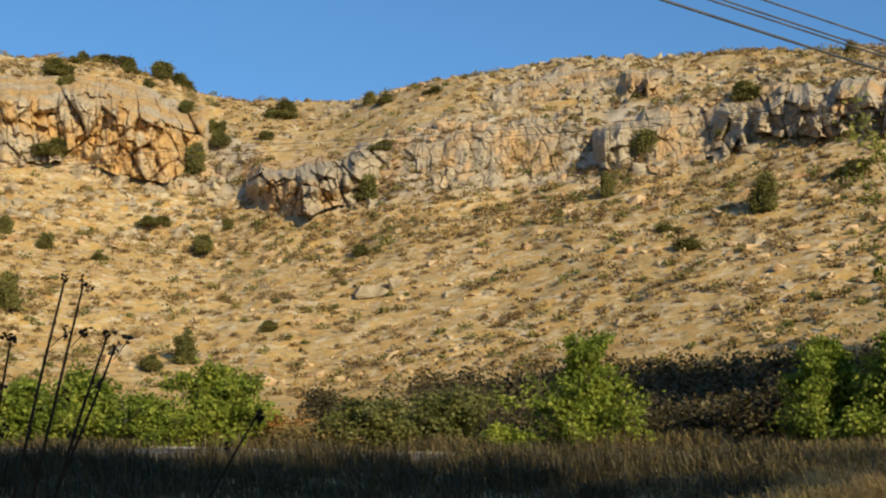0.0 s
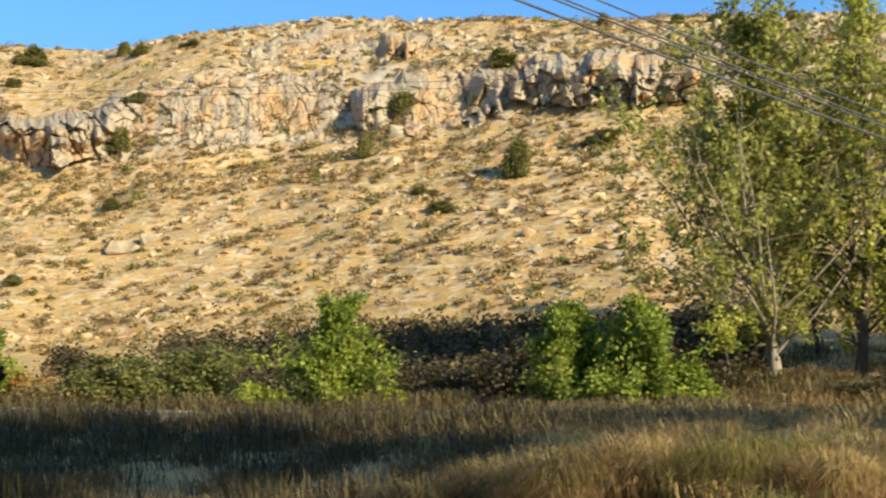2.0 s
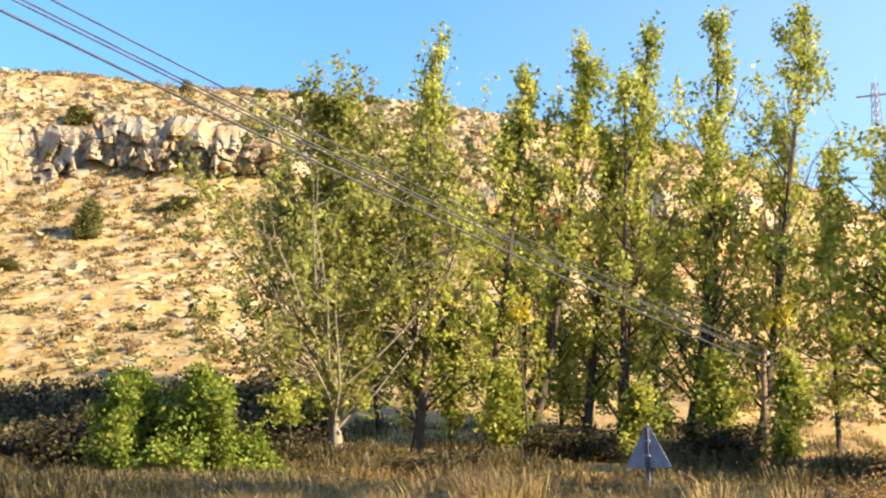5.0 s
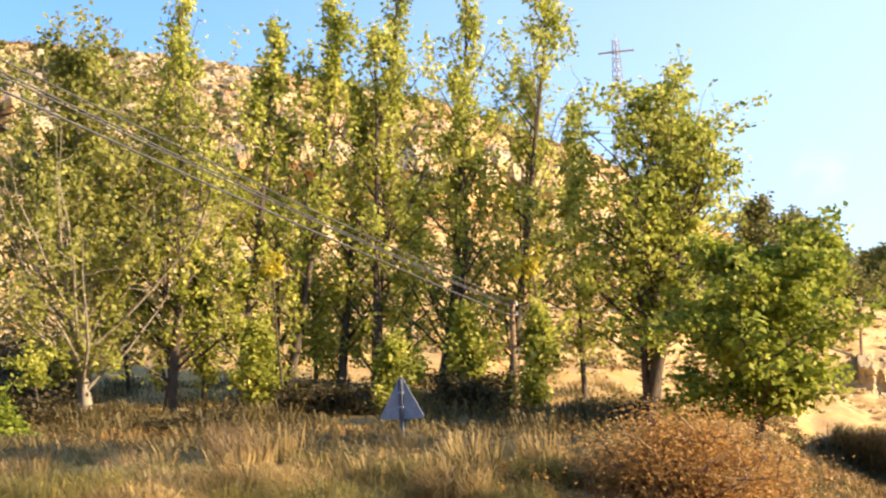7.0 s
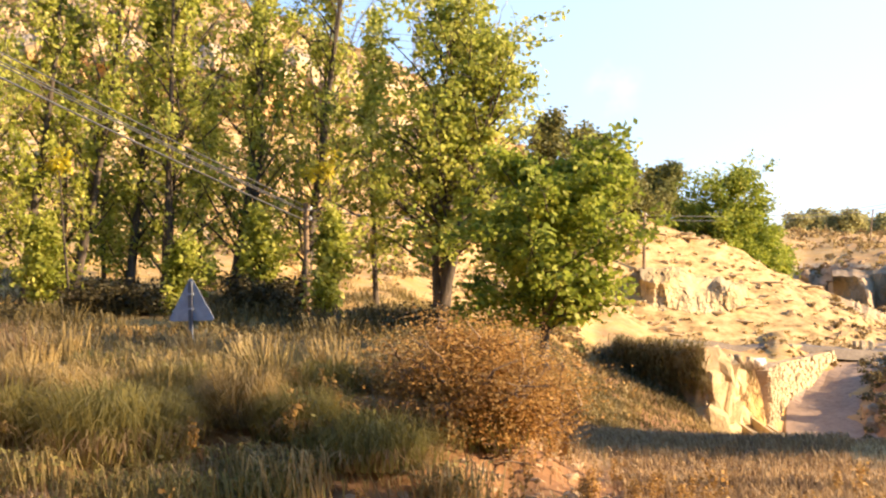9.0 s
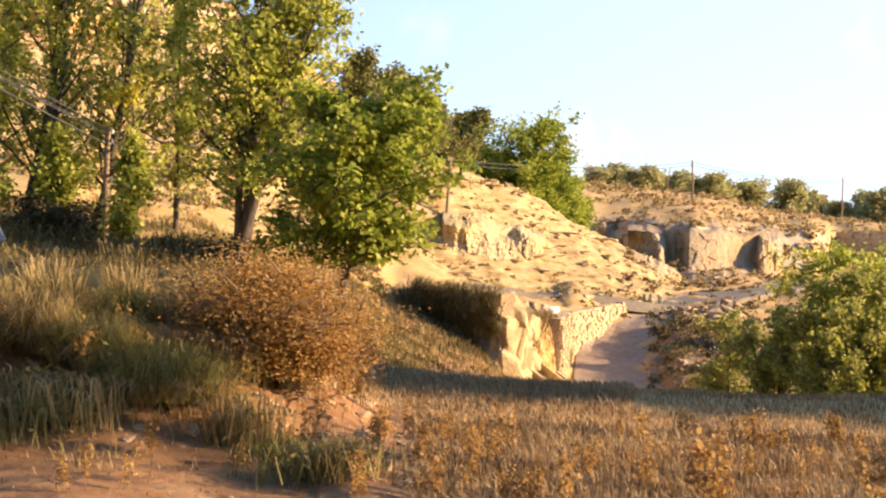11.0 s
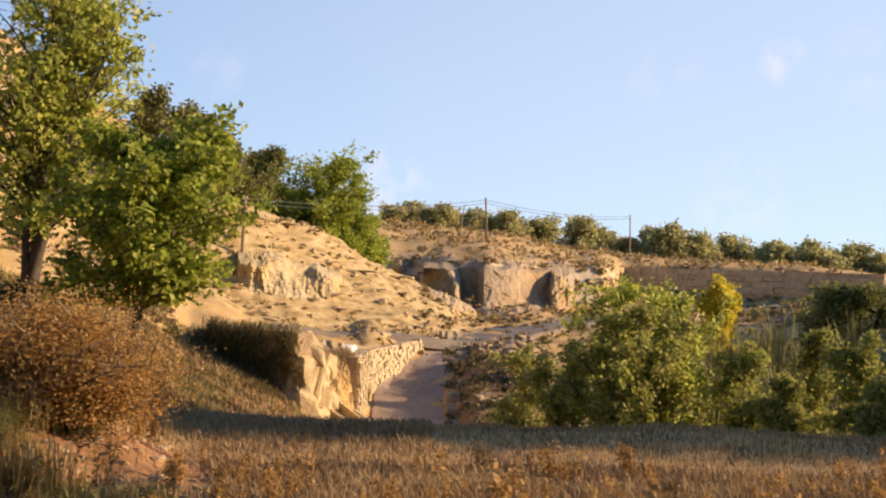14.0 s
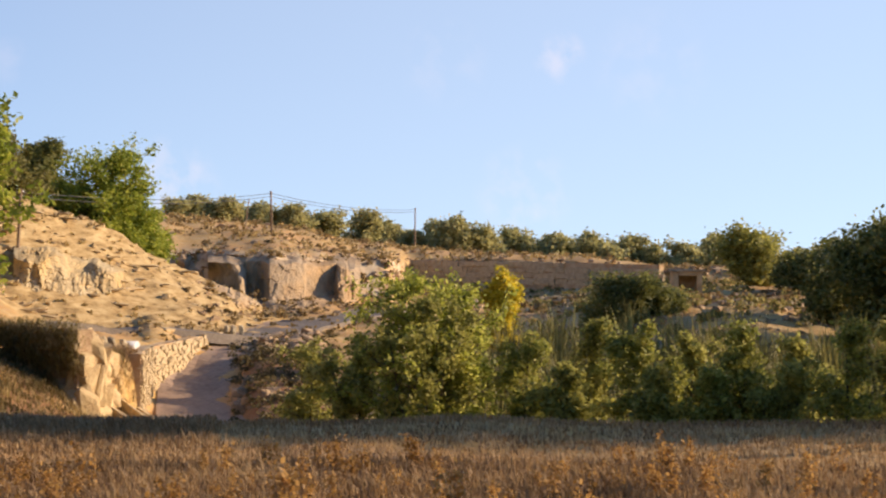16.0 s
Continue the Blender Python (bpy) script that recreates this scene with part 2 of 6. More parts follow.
FIELD_STRAW = leaf_mat("rusty_straw", (0.17, 0.10, 0.05), (0.34, 0.22, 0.11), (0.54, 0.39, 0.21), 0.3)
# brown weeds; on mound, verges and abutment the dark tone imitates shade
WEED_AND_SHADE = leaf_mat("brown_weed_and_shade", (0.075, 0.06, 0.024), (0.145, 0.11, 0.043), (0.25, 0.19, 0.075), 0.25)
# bramble leaves, and foreground grass whose deep shade is put into this colour
BRAMBLE_AND_SHADE = leaf_mat("bramble_and_shaded_grass", (0.035, 0.03, 0.014), (0.075, 0.06, 0.026), (0.14, 0.11, 0.045), 0.2)
DEAD_STALK = plain_mat("dead_stalk", (0.03, 0.022, 0.014), (0.07, 0.05, 0.03), 8.0)


# ---- tools ----
def vnoise(x, y, z=0.0, seed=0):
    """Smooth value noise in -1 .. 1 on arrays."""
    x, y, z = np.broadcast_arrays(np.asarray(x, float), np.asarray(y, float), np.asarray(z, float))
    xi, yi, zi = (np.floor(v).astype(np.int64) for v in (x, y, z))
    xf, yf, zf = x - xi, y - yi, z - zi
    u, v, w = (f * f * (3 - 2 * f) for f in (xf, yf, zf))

    def h(a, b, c):
        n = (a * 374761393 + b * 668265263 + c * 2147483647 + seed * 144269504) & 0xFFFFFFFF
        n = ((n ^ (n >> 13)) * 1274126177) & 0xFFFFFFFF
        return ((n ^ (n >> 16)) & 0xFFFF) / 32767.5 - 1

    def lx(b, c):
        return h(xi, b, c) * (1 - u) + h(xi + 1, b, c) * u

    return (lx(yi, zi) * (1 - v) + lx(yi + 1, zi) * v) * (1 - w) + (lx(yi, zi + 1) * (1 - v) + lx(yi + 1, zi + 1) * v) * w


def fbm(x, y, z=0.0, seed=0, octaves=4, gain=0.5):
    s, a = 0.0, 1.0
    for i in range(octaves):
        s = s + a * vnoise(x * 2 ** i, y * 2 ** i, np.asarray(z) * 2 ** i, seed + i * 17)
        a *= gain
    return s


def mesh_of(name, verts, faces, mat, smooth=False):
    """A mesh from arrays; faces: an array of equal polygons, or a list of such arrays."""
    groups = faces if isinstance(faces, list) else [faces]
    groups = [np.asarray(g, np.int32) for g in groups if len(g)]
    loops = np.concatenate([g.ravel() for g in groups])
    sizes = np.concatenate([np.full(len(g), g.shape[1], np.int32) for g in groups])
    me = bpy.data.meshes.new(name)
    me.vertices.add(len(verts))
    me.vertices.foreach_set("co", np.asarray(verts, np.float32).ravel())
    me.loops.add(len(loops))
    me.loops.foreach_set("vertex_index", loops)
    me.polygons.add(len(sizes))
    me.polygons.foreach_set("loop_start", np.concatenate([[0], np.cumsum(sizes)[:-1]]).astype(np.int32))
    me.polygons.foreach_set("use_smooth", np.full(len(sizes), smooth))
    me.update(calc_edges=True)
    me.materials.append(mat)
    return me


def part(name, me, parent, label=""):
    ob = new(name, me)
    ob.parent = parent
    return tagged(ob, label)


class Soup:
    """Collects verts and faces of many small shapes for one mesh."""

    def __init__(self):
        self.v, self.f, self.n = [], {3: [], 4: []}, 0

    def add(self, verts, faces):
        faces = np.asarray(faces)
        self.v.append(np.asarray(verts, float))
        self.f[faces.shape[1]].append(faces + self.n)
        self.n += len(verts)

    def mesh(self, name, mat, smooth=False):
        return mesh_of(name, np.concatenate(self.v), [np.concatenate(self.f[k]) for k in (4, 3) if self.f[k]], mat, smooth)

    def tube(self, pts, radii, sides=6):
        pts, radii = np.asarray(pts, float), np.asarray(radii, float)
        d = np.gradient(pts, axis=0)
        d /= np.linalg.norm(d, axis=1)[:, None] + 1e-9
        ref = np.where(np.abs(d[:, 2:3]) > 0.9, [[1.0, 0, 0]], [[0, 0, 1.0]])
        a = np.cross(d, ref)
        a /= np.linalg.norm(a, axis=1)[:, None] + 1e-9
        b = np.cross(d, a)
        th = np.arange(sides) * 2 * np.pi / sides
        ring = pts[:, None] + radii[:, None, None] * (np.cos(th)[None, :, None] * a[:, None] + np.sin(th)[None, :, None] * b[:, None])
        n, i, j = len(pts), np.arange(len(pts) - 1)[:, None], np.arange(sides)[None]
        k = (j + 1) % sides
        q = np.stack([i * sides + j, i * sides + k, (i + 1) * sides + k, (i + 1) * sides + j], -1).reshape(-1, 4)
        self.add(ring.reshape(-1, 3), q)

    def box(self, lo, hi, turn=0.0, at=(0, 0, 0), jitter=0.0, rng=None):
        lo, hi = np.array(lo, float), np.array(hi, float)
        c = np.array([[x, y, z] for z in (lo[2], hi[2]) for y in (lo[1], hi[1]) for x in (lo[0], hi[0])])
        if jitter:
            c += rng.normal(0, jitter, c.shape)
        s, k = math.sin(turn), math.cos(turn)
        c = c @ np.array([[k, s, 0], [-s, k, 0], [0, 0, 1]]) + np.array(at)
        self.add(c, [[0, 2, 3, 1], [4, 5, 7, 6], [0, 1, 5, 4], [2, 6, 7, 3], [0, 4, 6, 2], [1, 3, 7, 5]])

    def leaves(self, centres, size, rng, droop=0.0, slim=0.62):
        """One folded quad for each leaf."""
        c = np.asarray(centres, float)
        n = len(c)
        a = rng.normal(size=(n, 3))
        a[:, 2] -= droop
        a /= np.linalg.norm(a, axis=1)[:, None]
        b = np.cross(a, rng.normal(size=(n, 3)))
        b /= np.linalg.norm(b, axis=1)[:, None] + 1e-9
        s = (size * rng.uniform(0.6, 1.3, n))[:, None]
        v = np.stack([c, c + a * s * 0.5 + b * s * slim / 2, c + a * s, c + a * s * 0.5 - b * s * slim / 2], 1).reshape(-1, 3)
        self.add(v, np.arange(4 * n).reshape(-1, 4))

    def blades(self, base, height, width, rng, lean=0.35, wind=(0, 0), out_from=None):
        """Bent two-piece grass blades from an array of feet."""
        n = len(base)
        h = height * rng.uniform(0.55, 1.25, n)
        az = rng.uniform(0, 2 * np.pi, n)
        if out_from is not None:
            away = np.asarray(base)[:, :2] - out_from
            az = np.arctan2(away[:, 1], away[:, 0]) + rng.normal(0, 0.6, n)
        out = np.stack([np.cos(az), np.sin(az)], -1) * (lean * rng.uniform(0.2, 1, n))[:, None] + np.array(wind)
        w = np.stack([-np.sin(az), np.cos(az), 0 * az], -1) * width / 2
        mid, tip = np.array(base, float), np.array(base, float)
        mid[:, :2] += out * h[:, None] * 0.38
        mid[:, 2] += h * 0.68
        tip[:, :2] += out * h[:, None]
        tip[:, 2] += h * (1 - 0.38 * lean * rng.uniform(0.3, 1.3, n))
        v = np.stack([base - w, base + w, mid + w * 0.8, mid - w * 0.8, tip], 1).reshape(-1, 3)
        i = np.arange(n)[:, None] * 5
        self.add(v, i + np.array([[0, 1, 2, 3]]))
        self.f[3].append(i + np.array([[3, 2, 4]]) + self.n - 5 * n)


# ---- the lie of the land, by heading and distance ----
SECTIONS = []


def section(az, *pairs):
    SECTIONS.append((az, [p[0] for p in pairs], [p[1] for p in pairs]))


section(-75, (0, 0), (6, 0.1), (14, 0.8), (22, 1.1), (33, 2.2), (44, 2.6), (58, 5.0), (80, 12), (94, 18), (98, 21), (112, 27), (200, 34), (700, 20))
section(-20, (0, 0), (6, 0.1), (14, 0.75), (22, 1.0), (33, 1.95), (44, 2.3), (58, 4.4), (82, 14.6), (95, 22.4), (98.5, 27.2), (110, 32.2), (200, 36), (700, 20))
section(-9, (0, 0), (6, 0.1), (14, 0.7), (22, 0.95), (33, 1.75), (44, 2.0), (58, 3.8), (82, 12.6), (94, 19.6), (98, 23.6), (112, 30.0), (200, 34), (700, 20))
section(-5.5, (0, 0), (6, 0.1), (14, 0.65), (22, 0.9), (33, 1.65), (44, 1.9), (58, 3.6), (80, 12.4), (88, 16.8), (91, 19.9), (126, 32.6), (200, 36), (700, 20))
section(2, (0, 0), (6, 0.1), (14, 0.65), (22, 0.9), (33, 1.4), (44, 1.7), (58, 3.8), (80, 13.6), (88, 17.8), (91, 22.4), (114, 31.4), (200, 36), (700, 20))
section(9, (0, 0), (6, 0.1), (14, 0.75), (22, 0.95), (33, 1.25), (44, 1.6), (58, 3.9), (80, 13.8), (90, 19.2), (93, 23.2), (112, 31.6), (200, 36), (700, 20))
section(17, (0, 0), (6, 0.15), (14, 0.9), (22, 1.0), (33, 1.1), (44, 1.7), (58, 4.0), (80, 14.0), (94, 21.9), (97, 25.2), (112, 31.0), (200, 35), (700, 20))
section(28, (0, 0), (8.6, 0.15), (13.4, 1.02), (22, 0.9), (33, 0.9), (46, 2.1), (58, 3.9), (80, 13.2), (92, 19.6), (95, 22.7), (112, 29.3), (200, 33), (700, 20))
section(36, (0, 0), (8.8, 0.12), (13.2, 0.96), (22, 0.7), (33, 0.8), (46, 1.9), (58, 3.4), (80, 11.0), (92, 16.6), (95, 19.7), (112, 26.0), (200, 30), (700, 20))
section(42, (0, 0), (9.0, 0.08), (12.8, 0.8), (22, 0.5), (33, 0.7), (46, 1.6), (60, 2.7), (80, 8.2), (93, 13.2), (96, 16.4), (110, 21.6), (200, 26), (700, 18))
section(47, (0, 0), (9.0, 0.0), (13, 0.42), (20, 0.3), (32, 0.1), (44, 0.3), (60, 1.3), (80, 4.2), (92, 8.2), (96, 10.0), (110, 14.6), (200, 20), (700, 16))
section(50.5, (0, 0), (6, 0.0), (11, 0.1), (17, 0.0), (30, -1.2), (46, -2.0), (60.5, -0.9), (64, -0.2), (90, 1.2), (98, 4.0), (112, 8.8), (200, 15), (700, 14))
section(53.5, (0, 0), (6, 0.0), (11, 0.0), (16.6, 0.0), (30, -2.2), (48, -3.2), (58.6, -2.3), (61.5, -0.6), (89, -0.6), (108, 5.0), (116, 8.0), (200, 14), (700, 14))
section(56, (0, 0), (6, 0.0), (11, 0.0), (16.6, 0.0), (30, -2.8), (52, -4.4), (60.5, -4.3), (66.0, -1.4), (84, -1.35), (113, 2.6), (117.5, 6.2), (205, 13), (700, 14))
section(56.95, (0, 0), (6, 0.0), (11, 0.0), (16.6, 0.0), (30, -2.9), (52, -4.7), (65.8, -4.7), (67.5, -1.6), (80.5, -1.5), (116, 1.5), (121, 5.0), (206, 12.5), (700, 14))
section(57.5, (0, 0), (6, 0.0), (11, 0.0), (16.6, 0.0), (30, -3.0), (52, -4.8), (70, -4.6), (76, -3.9), (79, -1.6), (119, 1.0), (124, 4.6), (207, 12), (700, 14))
section(59, (0, 0), (6, 0.0), (11, 0.0), (16.6, 0.0), (30, -3.0), (52, -4.8), (66, -4.9), (83, -3.0), (86, -1.7), (121, 0.4), (124.5, 4.2), (208, 11.5), (700, 14))
section(61.5, (0, 0), (6, 0.0), (11, 0.0), (16.6, 0.0), (30, -3.0), (47, -4.75), (66, -4.65), (80.5, -3.0), (100, -1.0), (115.5, 0.1), (117.3, 3.7), (211, 10.6), (700, 14))
section(62, (0, 0), (6, 0.0), (11, 0.0), (16.6, 0.0), (30, -3.0), (46, -4.7), (66, -4.6), (80, -3.0), (103, -0.8), (112, 0.0), (113.6, 3.5), (212, 10.4), (700, 14))
section(66, (0, 0), (6, 0.0), (11, 0.0), (16.6, 0.0), (30, -3.0), (48, -4.5), (66, -4.3), (84, -2.6), (108, -0.7), (120, 0.8), (124, 3.5), (215, 8.6), (700, 12))
section(66.8, (0, 0), (6, 0.0), (11, 0.0), (16.6, 0.0), (30, -3.0), (48, -4.5), (66, -4.3), (84, -2.6), (108, -0.7), (121, 0.8), (125, 3.5), (215, 8.3), (700, 12))
section(67.4, (0, 0), (6, 0.0), (11, 0.0), (16.6, 0.0), (30, -3.0), (48, -4.5), (66, -4.3), (84, -2.6), (109, -0.7), (150.5, 2.1), (152.5, 4.3), (215, 8.0), (700, 12))
section(71, (0, 0), (6, 0.0), (11, 0.0), (16.6, 0.0), (30, -3.0), (48, -4.4), (66, -4.2), (84, -2.8), (112, -0.9), (143, 1.8), (145, 4.1), (215, 6.4), (700, 10))
section(78, (0, 0), (6, 0.0), (11, 0.0), (16.6, 0.0), (30, -3.0), (48, -4.3), (66, -3.6), (90, -0.2), (100, 0.9), (131, 1.7), (133, 3.6), (215, 4.2), (700, 9))
section(90, (0, 0), (6, 0.0), (11, 0.0), (16.6, 0.05), (30, -2.8), (48, -4.2), (66, -4.0), (84, -2.4), (112, 0.4), (134, 1.2), (150, 2.0), (215, 3.0), (700, 8))
section(120, (0, 0), (6, 0.0), (11, 0.0), (16.6, 0.1), (30, -0.4), (48, -0.6), (66, 0.0), (84, 0.0), (112, 0.4), (134, 1.0), (150, 1.6), (215, 2.0), (700, 6))
section(285, (0, 0), (6, 0.1), (14, 0.8), (22, 1.1), (33, 2.2), (44, 2.6), (58, 5.0), (80, 12), (94, 18), (98, 21), (112, 27), (200, 34), (700, 20))
S_AZ = np.array([s[0] for s in SECTIONS], float)
S_R = np.array([s[1] for s in SECTIONS], float)
S_Z = np.array([s[2] for s in SECTIONS], float)


# the hill's face turns away to the left: its sections stand further off there
SHEAR = np.interp(S_AZ, [-75, -20, -9, 2, 17, 30, 42], [1.2, 1.2, 1.19, 1.13, 1.0, 0.97, 1.0])[:, None]
S_Z[:, 6:11] = 1.6 + (S_Z[:, 6:11] - 1.6) * SHEAR
S_R[:, 6:11] = S_R[:, 6:11] * SHEAR


def sections(az):
    """Knots of the sections at many headings, eased between the given ones."""
    az = np.atleast_1d(np.asarray(az, float))
    i = np.clip(np.searchsorted(S_AZ, az) - 1, 0, len(S_AZ) - 2)
    u = np.clip((az - S_AZ[i]) / (S_AZ[i + 1] - S_AZ[i]), 0, 1)
    u = (0.5 * u + 0.5 * u * u * (3 - 2 * u))[:, None]
    return S_R[i] * (1 - u) + S_R[i + 1] * u, S_Z[i] * (1 - u) + S_Z[i + 1] * u


def rise(r, rk, zk):
    """Monotone cubic through the knots, one section for each distance."""
    h, d = np.diff(rk, axis=1), np.diff(zk, axis=1) / np.diff(rk, axis=1)
    p, q = d[:, 1:], d[:, :-1]
    both = p * q > 0
    m = np.concatenate([d[:, :1], np.where(both, 2 * p * q / np.where(both, p + q, 1), 0), d[:, -1:]], 1)
    i = np.clip((r[:, None] >= rk).sum(1) - 1, 0, h.shape[1] - 1)
    n = np.arange(len(r))
    t = np.clip((r - rk[n, i]) / h[n, i], 0, 1)
    a, b, c, e = 2 * t ** 3 - 3 * t ** 2 + 1, t ** 3 - 2 * t ** 2 + t, -2 * t ** 3 + 3 * t ** 2, t ** 3 - t ** 2
    return a * zk[n, i] + b * h[n, i] * m[n, i] + c * zk[n, i + 1] + e * h[n, i] * m[n, i + 1]


def cragginess(az, r, rk):
    """How much the ground is bare crag: the broken band across the hill."""
    band = np.clip((50 - az) / 4, 0, 1) * np.clip((r - rk[:, 8] + 2.5) / 2.5, 0, 1) * np.clip((rk[:, 9] + 2.5 - r) / 2.5, 0, 1) * np.clip((r - 70) / 10, 0, 1)
    return band * np.clip(0.9 + 1.6 * vnoise(az * 0.31, 0.5, 0, 78) + 0.8 * vnoise(az * 1.3, r * 0.1, 0, 79), 0, 1)


# how far the crest lies above or below the plain sections, in degrees of height
CREST_AZ = [-24, -17, -15, -12.8, -10.6, -9.5, -6.5, -4.7, -1.5, 1.9, 3.5, 5.4, 9.9, 14.3, 17.5, 22, 25, 29, 33, 40, 48]
CREST_EL = [0, 0, 0.35, 0.5, 0.1, -0.45, -0.55, -0.75, -0.55, -0.7, -0.45, -0.12, -0.5, -0.18, -0.45, -0.12, -0.12, -0.7, -0.5, -0.2, 0]
RIDGE_AZ = [49, 52, 54, 56, 57.5, 60, 66, 72, 77, 82, 90]
RIDGE_EL = [0, -0.8, -1.3, -1.3, -0.2, -0.2, -0.25, -0.3, -0.08, -0.3, -0.1]


def crest(az, r, rk):
    near = np.clip((r - rk[:, 9]) / np.maximum(rk[:, 10] - rk[:, 9], 1), 0, 1)
    low = np.clip((r - rk[:, 10] - 5) / 30, 0, 1)
    lift = np.interp(az, CREST_AZ, CREST_EL) * near + np.interp(az, RIDGE_AZ, RIDGE_EL) * low
    return lift * np.radians(np.minimum(r, 230))


def relief(x, y, r, rk):
    """Lumps, gullies and ledges laid over the sections."""
    hill = np.clip((r - rk[:, 6]) / 14, 0, 1) * np.clip((260 - r) / 60, 0, 1)
    az = np.degrees(np.arctan2(x, y))
    z = 0.05 * fbm(x * 0.5, y * 0.5, 0, 3, 3) * np.clip(r / 8, 0, 1)
    lumpy = np.clip((r - 8) / 3, 0, 1) * np.clip((24 - r) / 5, 0, 1) * np.clip((az - 10) / 8, 0, 1) * np.clip((49 - az) / 4, 0, 1)
    z = z + lumpy * 0.16 * fbm(x * 0.75, y * 0.75, 0, 4, 3)
    crag = cragginess(az, r, rk)
    z = z + crest(az, r, rk)
    z = z + 0.4 * crag * (1.1 * np.abs(vnoise(x * 0.42, y * 0.42, 0, 71)) + 0.8 * np.abs(vnoise(x * 0.95, y * 0.95, 0, 72)) + 0.5 * np.abs(vnoise(x * 2.1, y * 2.1, 0, 77)) - 0.7)
    lay = np.clip((r - rk[:, 7]) / 12, 0, 1) * np.clip((rk[:, 10] + 8 - r) / 8, 0, 1)
    tier = r * 0.42 + 0.8 * fbm(x * 0.11, y * 0.11, 0, 73, 2)
    z = z + 0.22 * lay * (np.minimum((tier % 1) * 4, 1) - (tier % 1))
    z = z + hill * (0.5 * fbm(x * 0.07, y * 0.07, 0, 5, 3) + 0.2 * fbm(x * 0.5, y * 0.5, 0, 9, 3))
    return z + 0.5 * np.clip((r - 120) / 100, 0, 1) * fbm(x * 0.03, y * 0.03, 0, 13, 3)


def spur_line(az):
    """Height and distance of the spur's crest, and distance of its foot."""
    top = np.interp(az, [46, 50, 52.5, 55, 57.5, 59.5, 61.5, 63], [6.5, 7.6, 7.3, 5.9, 3.75, 2.05, 0.15, -2.5])
    at = np.interp(az, [50, 52.5, 55, 57.5, 59.5, 61.5, 63], [98, 99, 102, 105, 107, 110, 112])
    return top, at, np.interp(az, [50, 54, 56, 58, 60, 62, 63], [86, 88, 90, 91.5, 95, 101.5, 105])


def spur(az, r):
    """The cut slope: a spur that runs down to the road, with a hollow behind it."""
    top, at, foot = spur_line(az)
    front = top - (at - r) * np.maximum(top + 1.5, 0.3) / (at - foot)
    back = top - (r - at) * np.interp(az, [52, 55, 57], [0.0, 0.12, 0.9])
    z = np.where(r < at, front, back)
    x, y = r * np.sin(np.radians(az)), r * np.cos(np.radians(az))
    tier = z * 0.62 + 0.7 * fbm(x * 0.12, y * 0.12, 0, 75, 2)
    fine = z * 1.7 + 0.8 * fbm(x * 0.3, y * 0.3, 0, 74, 2)
    broken = np.clip(0.6 + 0.9 * vnoise(x * 0.25, y * 0.25, 0, 83), 0.1, 1)
    z = z + broken * (0.36 * (np.minimum((tier % 1) * 5, 1) - (tier % 1)) + 0.12 * (np.minimum((fine % 1) * 3, 1) - (fine % 1))) + 0.16 * fbm(x * 0.35, y * 0.35, 0, 76, 3) + 0.08 * fbm(x * 1.3, y * 1.3, 0, 86, 2)
    return np.where((az > 46.5) & (az < 63) & (r > 80), z, -99)


def verge(az, r):
    """The steep-sided bank to the right of the lane."""
    side = (az - np.interp(r, [62, 70, 78, 88, 97], [61.1, 60.9, 60.8, 61.6, 63.0])) * r * math.pi / 180
    tall = np.interp(r, [56, 64, 70, 80, 90, 97], [0, 0.6, 0.75, 0.6, 0.4, 0])
    a, b = np.clip(side / 0.9, 0, 1), np.clip((side - 1.5) / 5.5, 0, 1)
    return tall * a * a * (3 - 2 * a) * (1 - b * b * (3 - 2 * b))


def lands(az, r):
    """Points on the ground at many headings and distances."""
    az, r = np.broadcast_arrays(np.asarray(az, float), np.asarray(r, float))
    rk, zk = sections(az)
    x, y = r * np.sin(np.radians(az)), r * np.cos(np.radians(az))
    return np.stack([x, y, np.maximum(rise(r, rk, zk) + relief(x, y, r, rk) + verge(az, r), spur(az, r))], -1)


def land(az, r):
    return float(lands([az], [r])[0, 2])


def spot(az, r, sink=0.0):
    p = lands([az], [r])[0]
    return Vector((p[0], p[1], p[2] - sink))


def on_slope(az, el, start=57.0):
    """Where the line of sight at a heading and height angle meets the hill."""
    r = np.arange(start, 400, 0.4)
    p = lands(np.full(len(r), az), r)
    over = p[:, 2] >= EYE.z + r * math.tan(radians(el))
    k = int(np.argmax(over)) if over.any() else len(r) - 1
    return Vector(p[k]), float(r[k])


